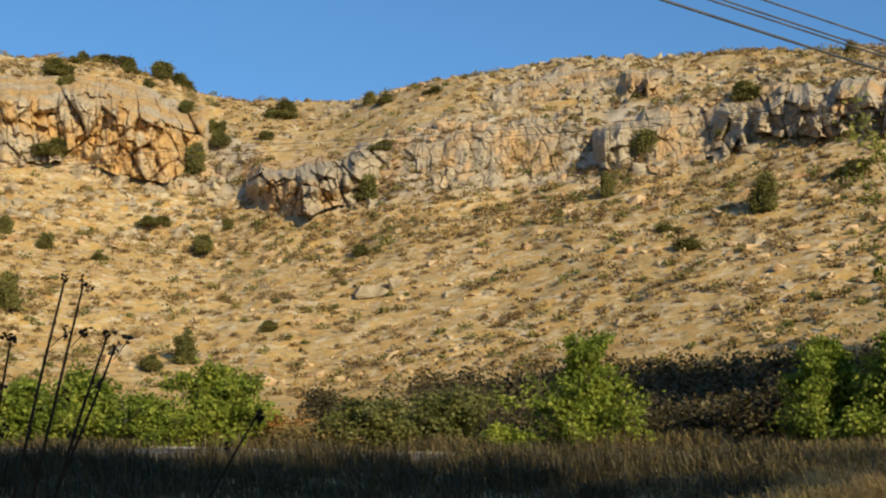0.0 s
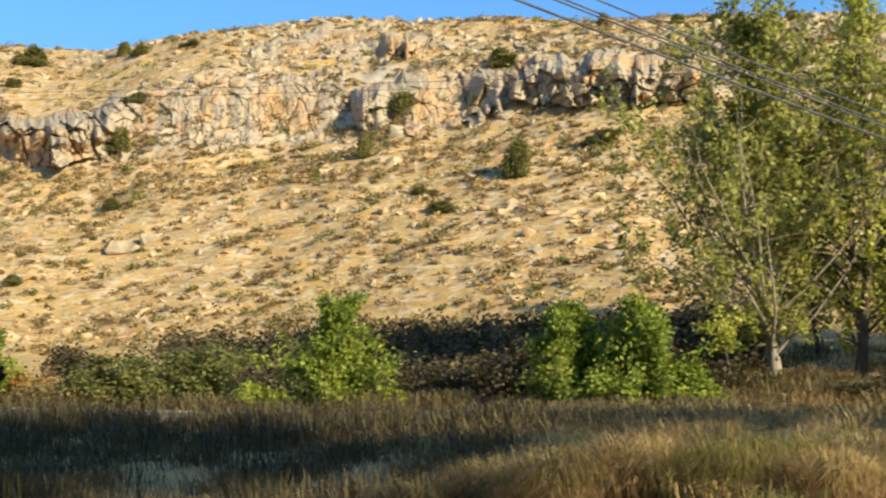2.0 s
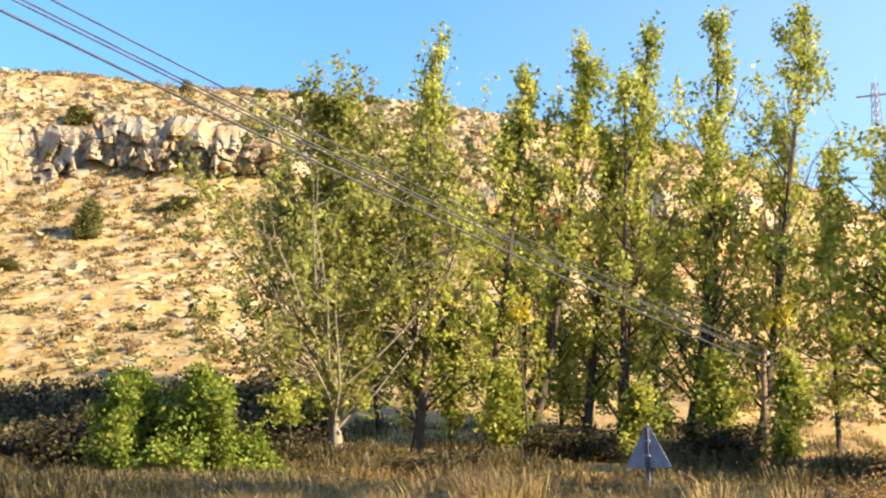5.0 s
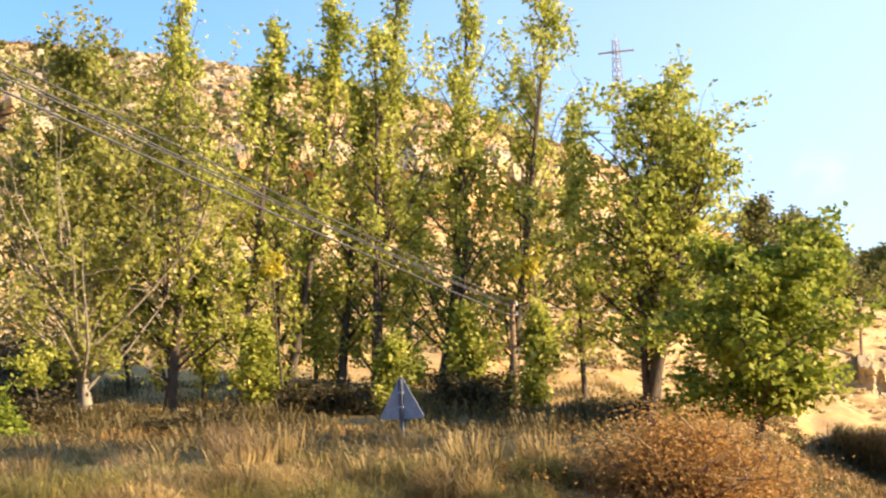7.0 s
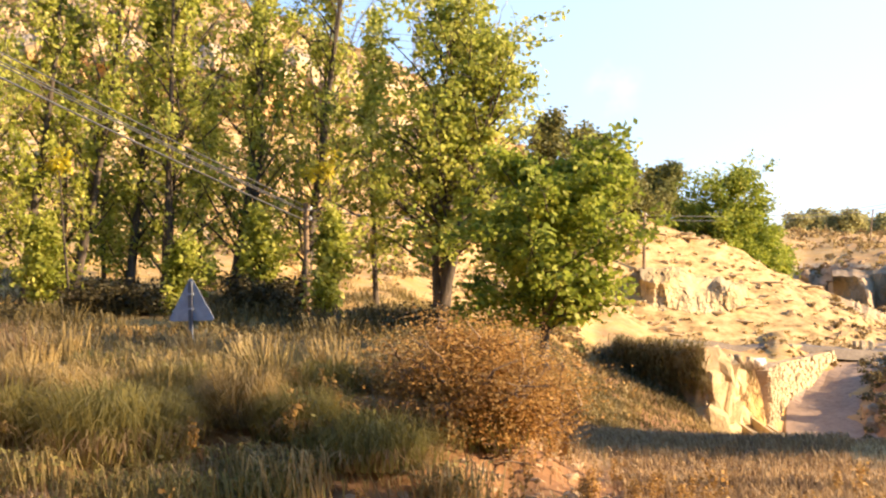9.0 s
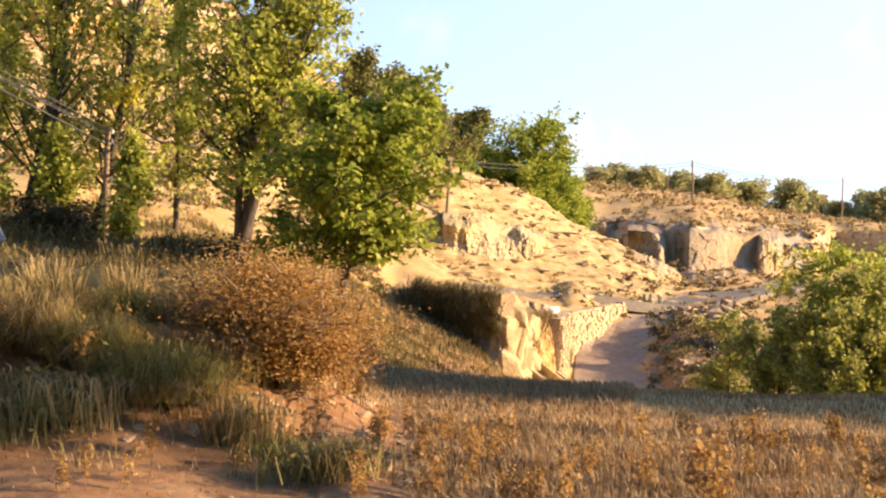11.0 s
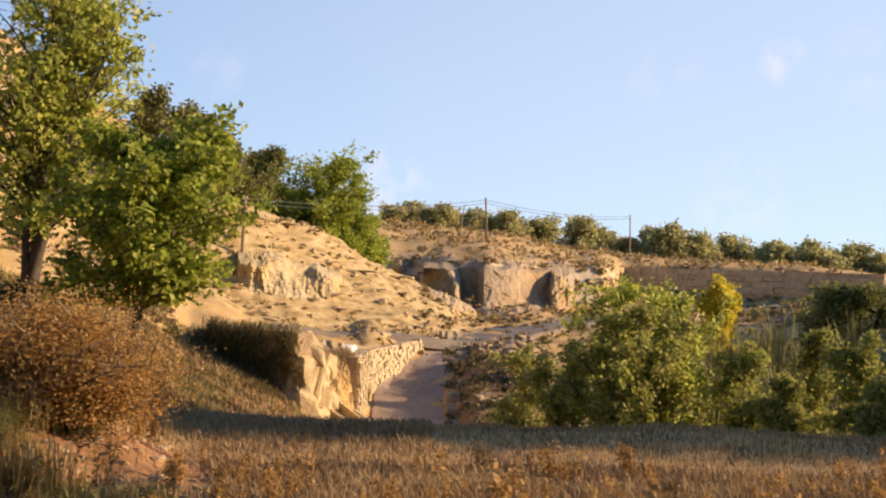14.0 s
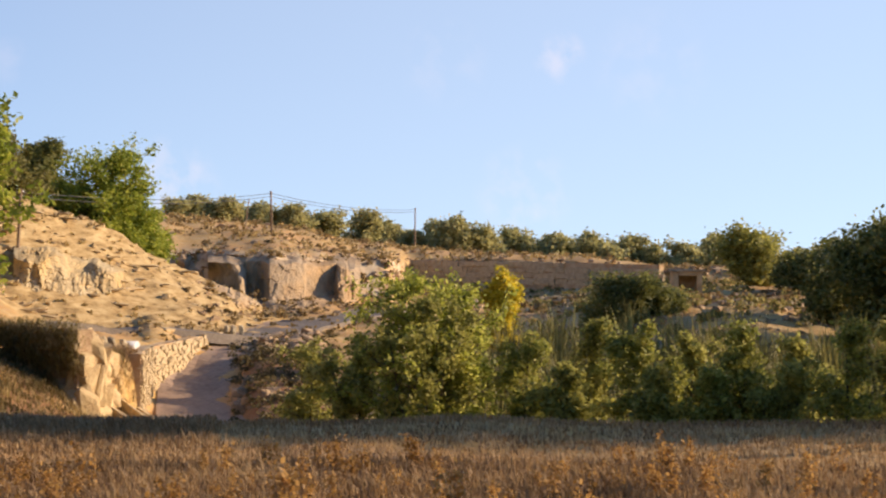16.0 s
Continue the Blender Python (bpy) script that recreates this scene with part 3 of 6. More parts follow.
def build_ground():
    azs = np.concatenate([np.arange(-75, -20, 2.5), np.arange(-20, 90, 0.22), np.arange(90, 285.1, 4.0)])
    azs[-1] = 285.0
    us = np.concatenate([np.linspace(0, 1, 7)[:-1], np.linspace(1, 2, 9)[:-1], np.linspace(2, 3, 12)[:-1], np.linspace(3, 6, 40)[:-1], np.linspace(6, 7, 46)[:-1], np.linspace(7, 8, 40)[:-1],
                         np.linspace(8, 9, 40)[:-1], np.linspace(9, 10, 36)[:-1], np.linspace(10, 11, 22)[:-1], np.linspace(11, 12, 14)])
    rows, masks = [], []
    for az in azs:
        rk = sections([az])[0][0]
        r = np.interp(us, np.arange(len(rk)), rk)
        rows.append(lands(np.full(len(r), az), r))
        hill = np.clip((r - rk[6]) / 8, 0, 1)
        left = float(np.clip((50 - az) / 8, 0, 1))
        pale = float(np.clip((az - 48.5) / 1.5, 0, 1) * np.clip((62.5 - az) / 1.5, 0, 1)) * np.clip((r - 85) / 2, 0, 1) * np.clip((116 - r) / 4, 0, 1)
        red = np.clip((r - 30) / 40, 0, 1) * 0.55 * float(np.clip((az - 30) / 10, 0, 1)) * (1 - pale) + np.clip(1 - abs(r - 12) / 10, 0, 1)
        loam_and_shade = np.clip((16 - r) / 3, 0, 1) * float(np.clip((az + 8) / 8, 0, 1) * np.clip((56 - az) / 5, 0, 1))
        # the mound's cast shade, painted with the dark soil colour
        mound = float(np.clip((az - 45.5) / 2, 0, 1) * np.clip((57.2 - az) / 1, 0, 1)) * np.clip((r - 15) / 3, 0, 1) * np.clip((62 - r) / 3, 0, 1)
        # bank beside the lane: its unlit side darkened through the soil colour
        brink_shade = float(np.clip((az - 60.6) / 0.5, 0, 1) * np.clip((65.5 - az) / 1, 0, 1)) * np.clip((r - 50) / 3, 0, 1) * np.clip((90 - r) / 5, 0, 1)
        loam_and_shade = np.maximum(loam_and_shade, np.maximum(mound, brink_shade))
        bare = cragginess(np.full(len(r), az), r, np.tile(rk, (len(r), 1)))
        if 57 < az < 67.2:
            bare = np.maximum(bare, 0.85 * np.clip((r - rk[9] + 1.5) / 1.5, 0, 1) * np.clip((rk[10] + 1.5 - r) / 1.5, 0, 1))
        masks.append(np.stack([hill * (0.35 + 0.65 * left), hill * left, red, pale, bare, loam_and_shade], -1))
    v = np.concatenate(rows)
    far = np.array([[4500 * math.sin(radians(a)), 4500 * math.cos(radians(a)), 12.0] for a in azs])
    m = len(us)
    v = np.concatenate([v, far])
    na = len(azs)
    i, j = np.arange(na - 1)[:, None], np.arange(m - 1)[None]
    q = np.stack([i * m + j, i * m + j + 1, (i + 1) * m + j + 1, (i + 1) * m + j], -1).reshape(-1, 4)
    i = np.arange(na - 1)
    q2 = np.stack([i * m + m - 1, na * m + i, na * m + i + 1, (i + 1) * m + m - 1], -1)
    me = mesh_of("ground", v, np.concatenate([q, q2])[:, ::-1], EARTH, True)
    masks = np.concatenate(masks + [np.zeros((na, 6))])
    for k, nm in enumerate(("stony", "brush", "red", "pale", "crag", "loam_and_shade")):
        me.attributes.new(nm, "FLOAT", "POINT").data.foreach_set("value", masks[:, k].astype(np.float32))
    return tagged(new("ground", me), "dry ochre hillside and field of straw and bare earth", "ground", kind="structure")


build_ground()


# ---- road, lane and walls ----
def drape(name, stops, width, mat, lift, across=7, step=0.5, even=0.5):
    """A strip laid on the ground along a line of headings and distances."""
    pts = np.array([[r * math.sin(radians(a)), r * math.cos(radians(a))] for a, r in stops])
    for _ in range(3):
        mid = np.empty((2 * len(pts) - 2, 2))
        mid[0::2], mid[1::2] = pts[:-1] * 0.75 + pts[1:] * 0.25, pts[:-1] * 0.25 + pts[1:] * 0.75
        pts = np.concatenate([pts[:1], mid, pts[-1:]])
    run = np.concatenate([[0], np.cumsum(np.linalg.norm(np.diff(pts, axis=0), axis=1))])
    s = np.arange(0, run[-1], step)
    c = np.stack([np.interp(s, run, pts[:, k]) for k in (0, 1)], -1)
    d = np.gradient(c, axis=0)
    d /= np.linalg.norm(d, axis=1)[:, None]
    side = np.stack([d[:, 1], -d[:, 0]], -1)
    w = np.linspace(width[0], width[1], across)
    p = (c[:, None] + side[:, None] * w[None, :, None]).reshape(-1, 2)
    az = np.degrees(np.arctan2(p[:, 0], p[:, 1]))
    g = lands(az, np.hypot(p[:, 0], p[:, 1]))
    z = g[:, 2].reshape(len(c), across)
    level = np.median(z, axis=1)
    k = np.ones(9) / 9
    level = np.convolve(np.pad(level, 4, mode="edge"), k, "valid")
    g[:, 2] = (level[:, None] * even + z * (1 - even) + lift).ravel()
    g = g.reshape(len(c), across, 3)
    n = len(c)
    g[:, :, 2] -= 0.45 * np.clip(1 - np.minimum(np.arange(n), np.arange(n)[::-1]) / 8, 0, 1)[:, None]
    down = np.array([0, 0, 0.6])
    g = np.concatenate([g[:, :1] - down, g, g[:, -1:] - down], 1)
    n = across + 2
    i, j = np.arange(len(c) - 1)[:, None], np.arange(n - 1)[None]
    q = np.stack([i * n + j, i * n + j + 1, (i + 1) * n + j + 1, (i + 1) * n + j], -1).reshape(-1, 4)
    return new(name, mesh_of(name, g.reshape(-1, 3), q[:, ::-1], mat))


HIGH_ROAD = [(-60, 52), (-40, 40), (-20, 35), (-8, 33.5), (4, 33), (13, 33), (22, 32), (30, 31), (38, 32), (42.5, 36)]
UPPER_ROAD = [(52.3, 80), (54, 84), (56, 86), (58, 87.5), (60, 90.5), (62, 97), (64.5, 108), (67, 117)]
tagged(drape("road", HIGH_ROAD, (-2.6, 2.6), ASPHALT, 0.09), "grey asphalt road along the foot of the hill", "road", kind="structure")
tagged(drape("road", UPPER_ROAD, (-2.4, 2.4), ROAD_GREY, 0.12, even=0.8), "pale grey road below the cut slope", "road", kind="structure")
tagged(drape("road_marking", HIGH_ROAD[:9], (-2.3, -2.15), WORN_PAINT, 0.10, 2), "worn white edge line on asphalt", "marking", kind="structure")
LANE = [(59.6, 44), (59.3, 56), (59.2, 64), (58.8, 72), (58.9, 80), (60.0, 89), (61.6, 97), (63.4, 108)]
tagged(drape("lane", LANE, (-1.5, 2.5), DUSTY_ROAD, 0.08), "dusty sunken lane climbing to the road", "road", kind="structure")


def boulder_shape(rng, n=22):
    """An angular block: the hull of points near the faces of a crooked box."""
    p = rng.uniform(-1, 1, (n, 3))
    k = rng.integers(0, 3, n)
    p[np.arange(n), k] = np.sign(p[np.arange(n), k]) * rng.uniform(0.75, 1.0, n)
    p[:, 0] += 0.12 * rng.normal() * p[:, 2]
    p[:, 1] += 0.12 * rng.normal() * p[:, 2]
    bm = bmesh.new()
    for q in p:
        bm.verts.new(q)
    out = bmesh.ops.convex_hull(bm, input=bm.verts[:])
    loose = {v for v in out["geom_interior"] + out["geom_unused"] if isinstance(v, bmesh.types.BMVert)}
    bmesh.ops.delete(bm, geom=list(loose), context="VERTS")
    bmesh.ops.triangulate(bm, faces=bm.faces[:])
    bm.verts.index_update()
    v = np.array([q.co[:] for q in bm.verts])
    f = np.array([[q.index for q in t.verts] for t in bm.faces])
    bm.free()
    return v, f


SHAPES = [boulder_shape(np.random.default_rng(700 + i), 24 if i < 6 else 12) for i in range(14)]


def strew(soup, pos, size, rng, coarse=False, tilt=0.25):
    """Many rocks: size is n x 3 half-lengths."""
    kind = rng.integers(6, 14, len(pos)) if coarse else rng.integers(0, 6, len(pos))
    for k in np.unique(kind):
        m = kind == k
        v, f = SHAPES[k]
        n = int(m.sum())
        a, b = rng.uniform(0, 2 * np.pi, n), rng.normal(0, tilt, n)
        p = v[None] * np.ones((n, 1, 1))
        c0, s0 = np.cos(a)[:, None], np.sin(a)[:, None]
        p = np.stack([p[..., 0] * c0 - p[..., 1] * s0, p[..., 0] * s0 + p[..., 1] * c0, p[..., 2]], -1) * size[m][:, None]
        c1, s1 = np.cos(b)[:, None], np.sin(b)[:, None]
        p = np.stack([p[..., 0] * c1 - p[..., 2] * s1, p[..., 1], p[..., 0] * s1 + p[..., 2] * c1], -1) + np.asarray(pos)[m][:, None]
        soup.add(p.reshape(-1, 3), (f[None] + np.arange(n)[:, None, None] * len(v)).reshape(-1, 3))


def knot_spots(rng, n, az_lo, az_hi, k_lo, k_hi):
    az = rng.uniform(az_lo, az_hi, n)
    rk = sections(az)[0]
    k = rng.uniform(k_lo, k_hi, n)
    i = np.clip(k.astype(int), 0, rk.shape[1] - 2)
    m = np.arange(n)
    r = rk[m, i] * (1 - (k - i)) + rk[m, i + 1] * (k - i)
    return az, r, lands(az, r)


def outcrop(label, mat, n, az_lo, az_hi, k_lo, k_hi, size, seed, tall=1.3, thresh=-0.1):
    rng = np.random.default_rng(seed)
    az, r, p = knot_spots(rng, n * 3, az_lo, az_hi, k_lo, k_hi)
    keep = fbm(p[:, 0] * 0.13, p[:, 1] * 0.13, p[:, 2] * 0.1, seed, 2) > thresh
    p = p[keep][:n]
    s = np.exp(np.clip(rng.normal(0, 0.5, (len(p), 1)), -1.0, 0.7)) * size * rng.uniform(0.7, 1.2, (len(p), 3)) * np.array([1, 1, tall])
    soup = Soup()
    strew(soup, p, s, rng)
    return tagged(new("rock_outcrop", soup.mesh("rock_outcrop", mat)), label, "rocks", kind="stuff")


outcrop("broken grey limestone blocks below the crag", ROCK, 330, -8, 20, 7.85, 8.5, 0.24, 31, 1.0, -0.1)
outcrop("ochre limestone blocks on the hillside", ROCK_ORANGE, 120, 0, 17, 8.0, 9.03, 0.25, 32, 1.1, 0.0)
outcrop("ochre and cream blocks under the ridge", ROCK_ORANGE, 130, -24, -9, 7.9, 9.1, 0.3, 33, 1.0, -0.1)
outcrop("grey rocks under the ridge", ROCK, 420, -24, -8, 7.3, 9.6, 0.26, 34, 0.8, 0.0)
outcrop("broken limestone ledges near the crest", ROCK, 1500, -6, 30, 9.0, 9.97, 0.24, 35, 0.6, -0.1)
outcrop("orange rocks behind the poplars", ROCK_ORANGE, 260, 27, 46, 7.9, 9.2, 0.35, 36, 1.1, -0.1)
outcrop("quarried brown rocks beside the road", ROCK_BROWN, 110, 58.5, 67, 9.0, 9.7, 0.3, 37, 1.0, -0.2)
outcrop("brown rocks along the verge of the lane", ROCK_BROWN, 260, 60.8, 64.0, 6.2, 7.6, 0.22, 39, 1.0, -0.2)
outcrop("crumbling pale rock on the cut slope", ROCK_PALE, 50, 47, 62, 8.05, 8.9, 0.2, 38, 0.55, -0.1)
outcrop("pale stones bedded in the cut slope", ROCK_PALE, 60, 50, 61.5, 8.1, 8.9, 0.12, 40, 0.6, -0.4)


def cells(u, w, seed):
    """Nearest random point on a jittered grid: its own value, and the distance to the border of its cell."""
    best, second, val, slant = np.full(u.shape, 9.0), np.full(u.shape, 9.0), np.zeros(u.shape), np.zeros(u.shape)
    iu, iw = np.floor(u), np.floor(w)
    for a in (-1, 0, 1):
        for b in (-1, 0, 1):
            ku, kw = (iu + a).astype(np.int64), (iw + b).astype(np.int64)
            pu, pw = ku + 0.5 + 0.45 * vnoise(ku, kw, 3, seed), kw + 0.5 + 0.45 * vnoise(ku, kw, 7, seed + 1)
            d = np.hypot(u - pu, w - pw)
            near = d < best
            second = np.where(near, best, np.minimum(second, d))
            val = np.where(near, vnoise(ku, kw, 11, seed + 2), val)
            slant = np.where(near, (u - pu) * vnoise(ku, kw, 13, seed + 3) + (w - pw) * (vnoise(ku, kw, 17, seed + 4) - 0.4), slant)
            best = np.minimum(best, d)
    return val + 0.9 * slant, second - best


def crag(label, mat, foot, top, jut, seed, block=1.0, ragged=0.25, start=60.0, stop=140.0):
    """A broken rock face that stands out of the slope between two lines of heading and height angle."""
    azs = np.arange(foot[0][0], foot[-1][0], 0.05)
    lo = np.interp(azs, *zip(*foot)) - 0.5 + ragged * fbm(azs * 1.1, 0.3, 0, seed, 3)
    hi = np.interp(azs, *zip(*top)) + ragged * 1.2 * fbm(azs * 1.3, 4.3, 0, seed + 5, 3)
    hi = np.maximum(hi, lo + 0.65)
    vs = np.linspace(0, 1, 64)
    dist = np.arange(start, stop, 0.5)
    g = lands(np.repeat(azs, len(dist)), np.tile(dist, len(azs)))[:, 2].reshape(len(azs), -1)
    up = np.maximum.accumulate(np.degrees(np.arctan2(g - EYE.z, dist[None])), axis=1) + np.arange(len(dist)) * 1e-5
    el = lo[:, None] + (hi - lo)[:, None] * vs[None]
    slope = np.stack([np.interp(el[k], up[k], dist) for k in range(len(azs))])
    first = slope[:, :1]
    across, high = np.radians(azs)[:, None] * first + 0 * el, np.radians(el) * first
    bend = vnoise(across * 0.3, high * 0.3, 0, seed + 9) * 0.8
    big, crack = cells((across + bend) / (1.7 * block), high / (2.4 * block), seed + 20)
    small, slit = cells((across + bend * 0.5) / (0.55 * block), high / (0.85 * block), seed + 30)
    chunk = 0.6 * big + 0.34 * small - 0.45 * np.clip(1 - crack / 0.07, 0, 1) - 0.2 * np.clip(1 - slit / 0.1, 0, 1) + 0.22 * fbm(across * 1.9, high * 1.9, 0, seed + 40, 3)
    whole = np.clip(0.62 + 1.6 * fbm(across * 0.13, high * 0.2, 0, seed + 50, 2), 0.25, 1.0)
    ends = np.clip(np.minimum(azs - azs[0], azs[-1] - azs) / 0.5, 0, 1)[:, None]
    edge = np.clip((1 - vs) / 0.1, 0, 1)
    stand = ends * edge[None] * whole
    back = np.clip((vs - 0.55) / 0.45, 0, 1)[None]
    r = first + (slope - first) * np.maximum(back * back * (3 - 2 * back), 1 - whole)
    r = np.minimum(r, slope) - jut * stand * (0.7 + chunk) + (1 - stand) * 0.5
    az = np.radians(azs)[:, None]
    v = np.stack([r * np.sin(az), r * np.cos(az), EYE.z + r * np.tan(np.radians(el))], -1)
    n, m = r.shape
    i, j = np.arange(n - 1)[:, None], np.arange(m - 1)[None]
    q = np.stack([i * m + j, (i + 1) * m + j, (i + 1) * m + j + 1, i * m + j + 1], -1).reshape(-1, 4)
    return tagged(new("crag", mesh_of("crag", v.reshape(-1, 3), q, mat)), label, "rocks", kind="stuff")


crag("grey and ochre limestone crag across the hillside", CRAG, [(-7.6, 9.9), (-5.3, 10.15), (-3.5, 10.25), (-1.6, 11.1), (0.6, 10.7), (2.9, 10.6), (5.2, 10.85), (6.3, 11.4)],
     [(-7.6, 11.3), (-5.2, 11.7), (-3.4, 12.05), (-1.6, 12.1), (0.7, 12.6), (1.9, 13.05), (4.2, 13.4), (5.3, 13.1), (6.3, 12.5)], 1.7, 1001)
crag("ochre limestone crag high on the hillside", CRAG, [(6.3, 11.4), (8.5, 11.05), (11.7, 11.6), (12.7, 11.9)], [(6.3, 12.5), (7.5, 13.0), (8.7, 13.2), (11.8, 13.15), (12.7, 13.0)], 1.6, 1002)
crag("broken grey crag below the crest", CRAG, [(12.3, 12.3), (14.1, 12.15), (17.7, 12.0), (21, 11.9)], [(12.3, 13.4), (15.3, 13.6), (17.8, 13.5), (21, 13.2)], 1.3, 1003, 0.8)
crag("ledge of grey rock on the crest", CRAG, [(2.4, 13.9), (7.0, 14.1), (9.5, 14.0)], [(2.4, 14.4), (4.5, 14.9), (7.0, 14.9), (9.5, 14.5)], 1.0, 1004, 0.6)
crag("ochre and cream cliff under the ridge", CRAG_OCHRE, [(-20, 11.6), (-17.5, 11.7), (-14.9, 12.0), (-13.2, 11.9), (-11.7, 11.4), (-10.5, 11.5), (-9.0, 12.4)],
     [(-20, 14.6), (-17.5, 14.8), (-15, 15.0), (-12.8, 14.9), (-10.6, 14.3), (-9.0, 13.6)], 1.5, 1005, 1.2, 0.25)
crag("orange crag behind the poplars", CRAG_OCHRE, [(28, 9.6), (32, 9.0), (36, 8.4), (39.5, 8.0), (43.5, 6.9)], [(28, 11.0), (32, 10.8), (36, 10.6), (40, 10.2), (43.5, 8.8)], 1.2, 1006, 1.1)
crag("quarried brown rock face beside the road", CRAG_BROWN, [(59.6, 0.3), (60.7, -0.3), (62.1, -0.65), (64.3, -0.5), (65.6, 0.0)], [(59.6, 1.3), (60.3, 1.3), (62.1, 1.2), (63.4, 1.2), (65.6, 1.1)], 0.4, 1007, 0.6, 0.12, 100.0, 150.0)
crag("pale ledge of bedded limestone on the cut slope", CRAG_PALE, [(52.3, 0.5), (53.6, 0.2), (55.4, 0.0), (56.4, 0.2)], [(52.3, 1.5), (53.6, 1.5), (55.4, 1.1), (56.4, 0.8)], 0.34, 1008, 0.4, 0.14, 82.0, 112.0)


def strata(label, mat, seed):
    """Level courses of broken slabs across the cut slope."""
    rng = np.random.default_rng(seed)
    soup = Soup()
    for level in np.arange(-1.2, 7.2, 0.38):
        az = 48.5
        while az < 62:
            az += rng.uniform(0.3, 1.1)
            top, at, foot = (float(v) for v in spur_line(az))
            z = level + rng.normal(0, 0.1)
            if z > top - 0.2 or vnoise(az * 1.3, z * 1.1, 0, 46) < 0.15 or rng.uniform() < 0.6:
                continue
            r = at - (top - z) * (at - foot) / max(top + 1.5, 0.3)
            p = spot(az, r)
            v, f = SHAPES[int(rng.integers(0, 6))]
            half = np.array([rng.uniform(0.3, 1.3), rng.uniform(0.15, 0.3), rng.uniform(0.05, 0.12)])
            q = v * half
            a = radians(-az) + rng.normal(0, 0.25)
            q = np.stack([q[:, 0] * math.cos(a) - q[:, 1] * math.sin(a), q[:, 0] * math.sin(a) + q[:, 1] * math.cos(a), q[:, 2] + q[:, 0] * rng.normal(0, 0.06)], -1)
            soup.add(q + np.array([p.x, p.y, p.z]), f)
    return tagged(new("rock_outcrop", soup.mesh("rock_outcrop", mat)), label, "rocks", kind="stuff")


strata("layered pale limestone beds across the cut slope", ROCK_PALE, 45)


def scatter_rocks(label, mat, n, az_lo, az_hi, k_lo, k_hi, lo, hi, seed, thresh=-0.2):
    rng = np.random.default_rng(seed)
    az, r, p = knot_spots(rng, n * 2, az_lo, az_hi, k_lo, k_hi)
    keep = fbm(p[:, 0] * 0.09, p[:, 1] * 0.16, p[:, 2] * 0.25, seed, 3) > thresh
    p = p[keep][:n]
    s = (lo + (hi - lo) * rng.uniform(0, 1, (len(p), 1)) ** 3) * rng.uniform(0.7, 1.3, (len(p), 3)) * np.array([1, 1, 0.6])
    soup = Soup()
    strew(soup, p, s, rng, True)
    return tagged(new("loose_stones", soup.mesh("loose_stones", mat)), label, "stones", kind="stuff")


scatter_rocks("pale loose stones scattered over the hillside", ROCK, 2300, -24, 30, 6.3, 10.0, 0.07, 0.34, 41)
scatter_rocks("bands of pale slabs low on the slope", ROCK_PALE, 1100, -24, 24, 6.15, 7.35, 0.08, 0.34, 48, 0.1)
scatter_rocks("ochre stones scattered over the slope", ROCK_ORANGE, 1700, -24, 50, 6.2, 10.0, 0.10, 0.5, 42)
scatter_rocks("pale rubble heap below the terrace wall", ROCK_PALE, 1300, 68, 76, 8.3, 9.2, 0.12, 0.42, 44)
scatter_rocks("stones strewn over the ground above the quarry", ROCK_BROWN, 900, 56, 90, 10.0, 10.7, 0.12, 0.42, 46)
scatter_rocks("clods and small stones on the bare bank", ROCK_BROWN, 1400, 8, 54, 1.3, 2.4, 0.015, 0.07, 47, -0.5)
scatter_rocks("pale rubble strewn over the cut slope", ROCK_PALE, 900, 48, 62, 8.02, 8.97, 0.05, 0.26, 49, -0.3)
scatter_rocks("rubble and stones on the ground beyond the hollow", ROCK_BROWN, 1500, 68, 88, 6.2, 8.4, 0.08, 0.4, 50, -0.4)
scatter_rocks("rubble on the terraces past the lane", ROCK_BROWN, 1500, 59, 88, 8.2, 10.2, 0.10, 0.36, 43)


def tussocks(name, label, mat, n, az_lo, az_hi, k_lo, k_hi, size, seed, thresh=-0.2, leaves=20, leaf=0.16, flat=0.5):
    """Low domes of small leaves or twigs strewn over the ground."""
    rng = np.random.default_rng(seed)
    az, r, p = knot_spots(rng, n * 2, az_lo, az_hi, k_lo, k_hi)
    keep = fbm(p[:, 0] * 0.08, p[:, 1] * 0.2, 0, seed, 3) > thresh
    p = p[keep][:n]
    s = size * np.exp(rng.normal(0, 0.35, len(p)))
    d = rng.normal(size=(len(p), leaves, 3))
    d[..., 2] = np.abs(d[..., 2])
    d /= np.linalg.norm(d, axis=-1)[..., None]
    c = p[:, None] + d * (s[:, None] * rng.uniform(0.4, 1.0, (len(p), leaves)))[..., None] * np.array([1, 1, flat * 1.6])
    soup = Soup()
    soup.leaves(c.reshape(-1, 3), leaf, rng, -0.5, 0.8)
    return tagged(new(name, soup.mesh(name, mat)), label, "scrub", kind="stuff")


tussocks("scrub", "grey-brown thorny scrub dotting the hillside", SHRUB_LEAF, 5200, -24, 50, 6.1, 10.0, 0.40, 51, -1.2, 46, 0.15, 0.45)
tussocks("scrub", "dark brown cushion scrub on the hillside", OLIVE_LEAF, 900, -24, 50, 6.1, 10.0, 0.46, 50, -1.2, 50, 0.16, 0.5)
tussocks("scrub", "olive-green low scrub on the hillside", SEDGE, 420, -24, 45, 6.1, 10.2, 0.5, 52, -0.1, 54, 0.18)
tussocks("dry_grass", "straw-coloured grass tufts on the hillside", STRAW, 3600, -24, 48, 6.0, 10.0, 0.26, 53, -0.5, 14, 0.2)
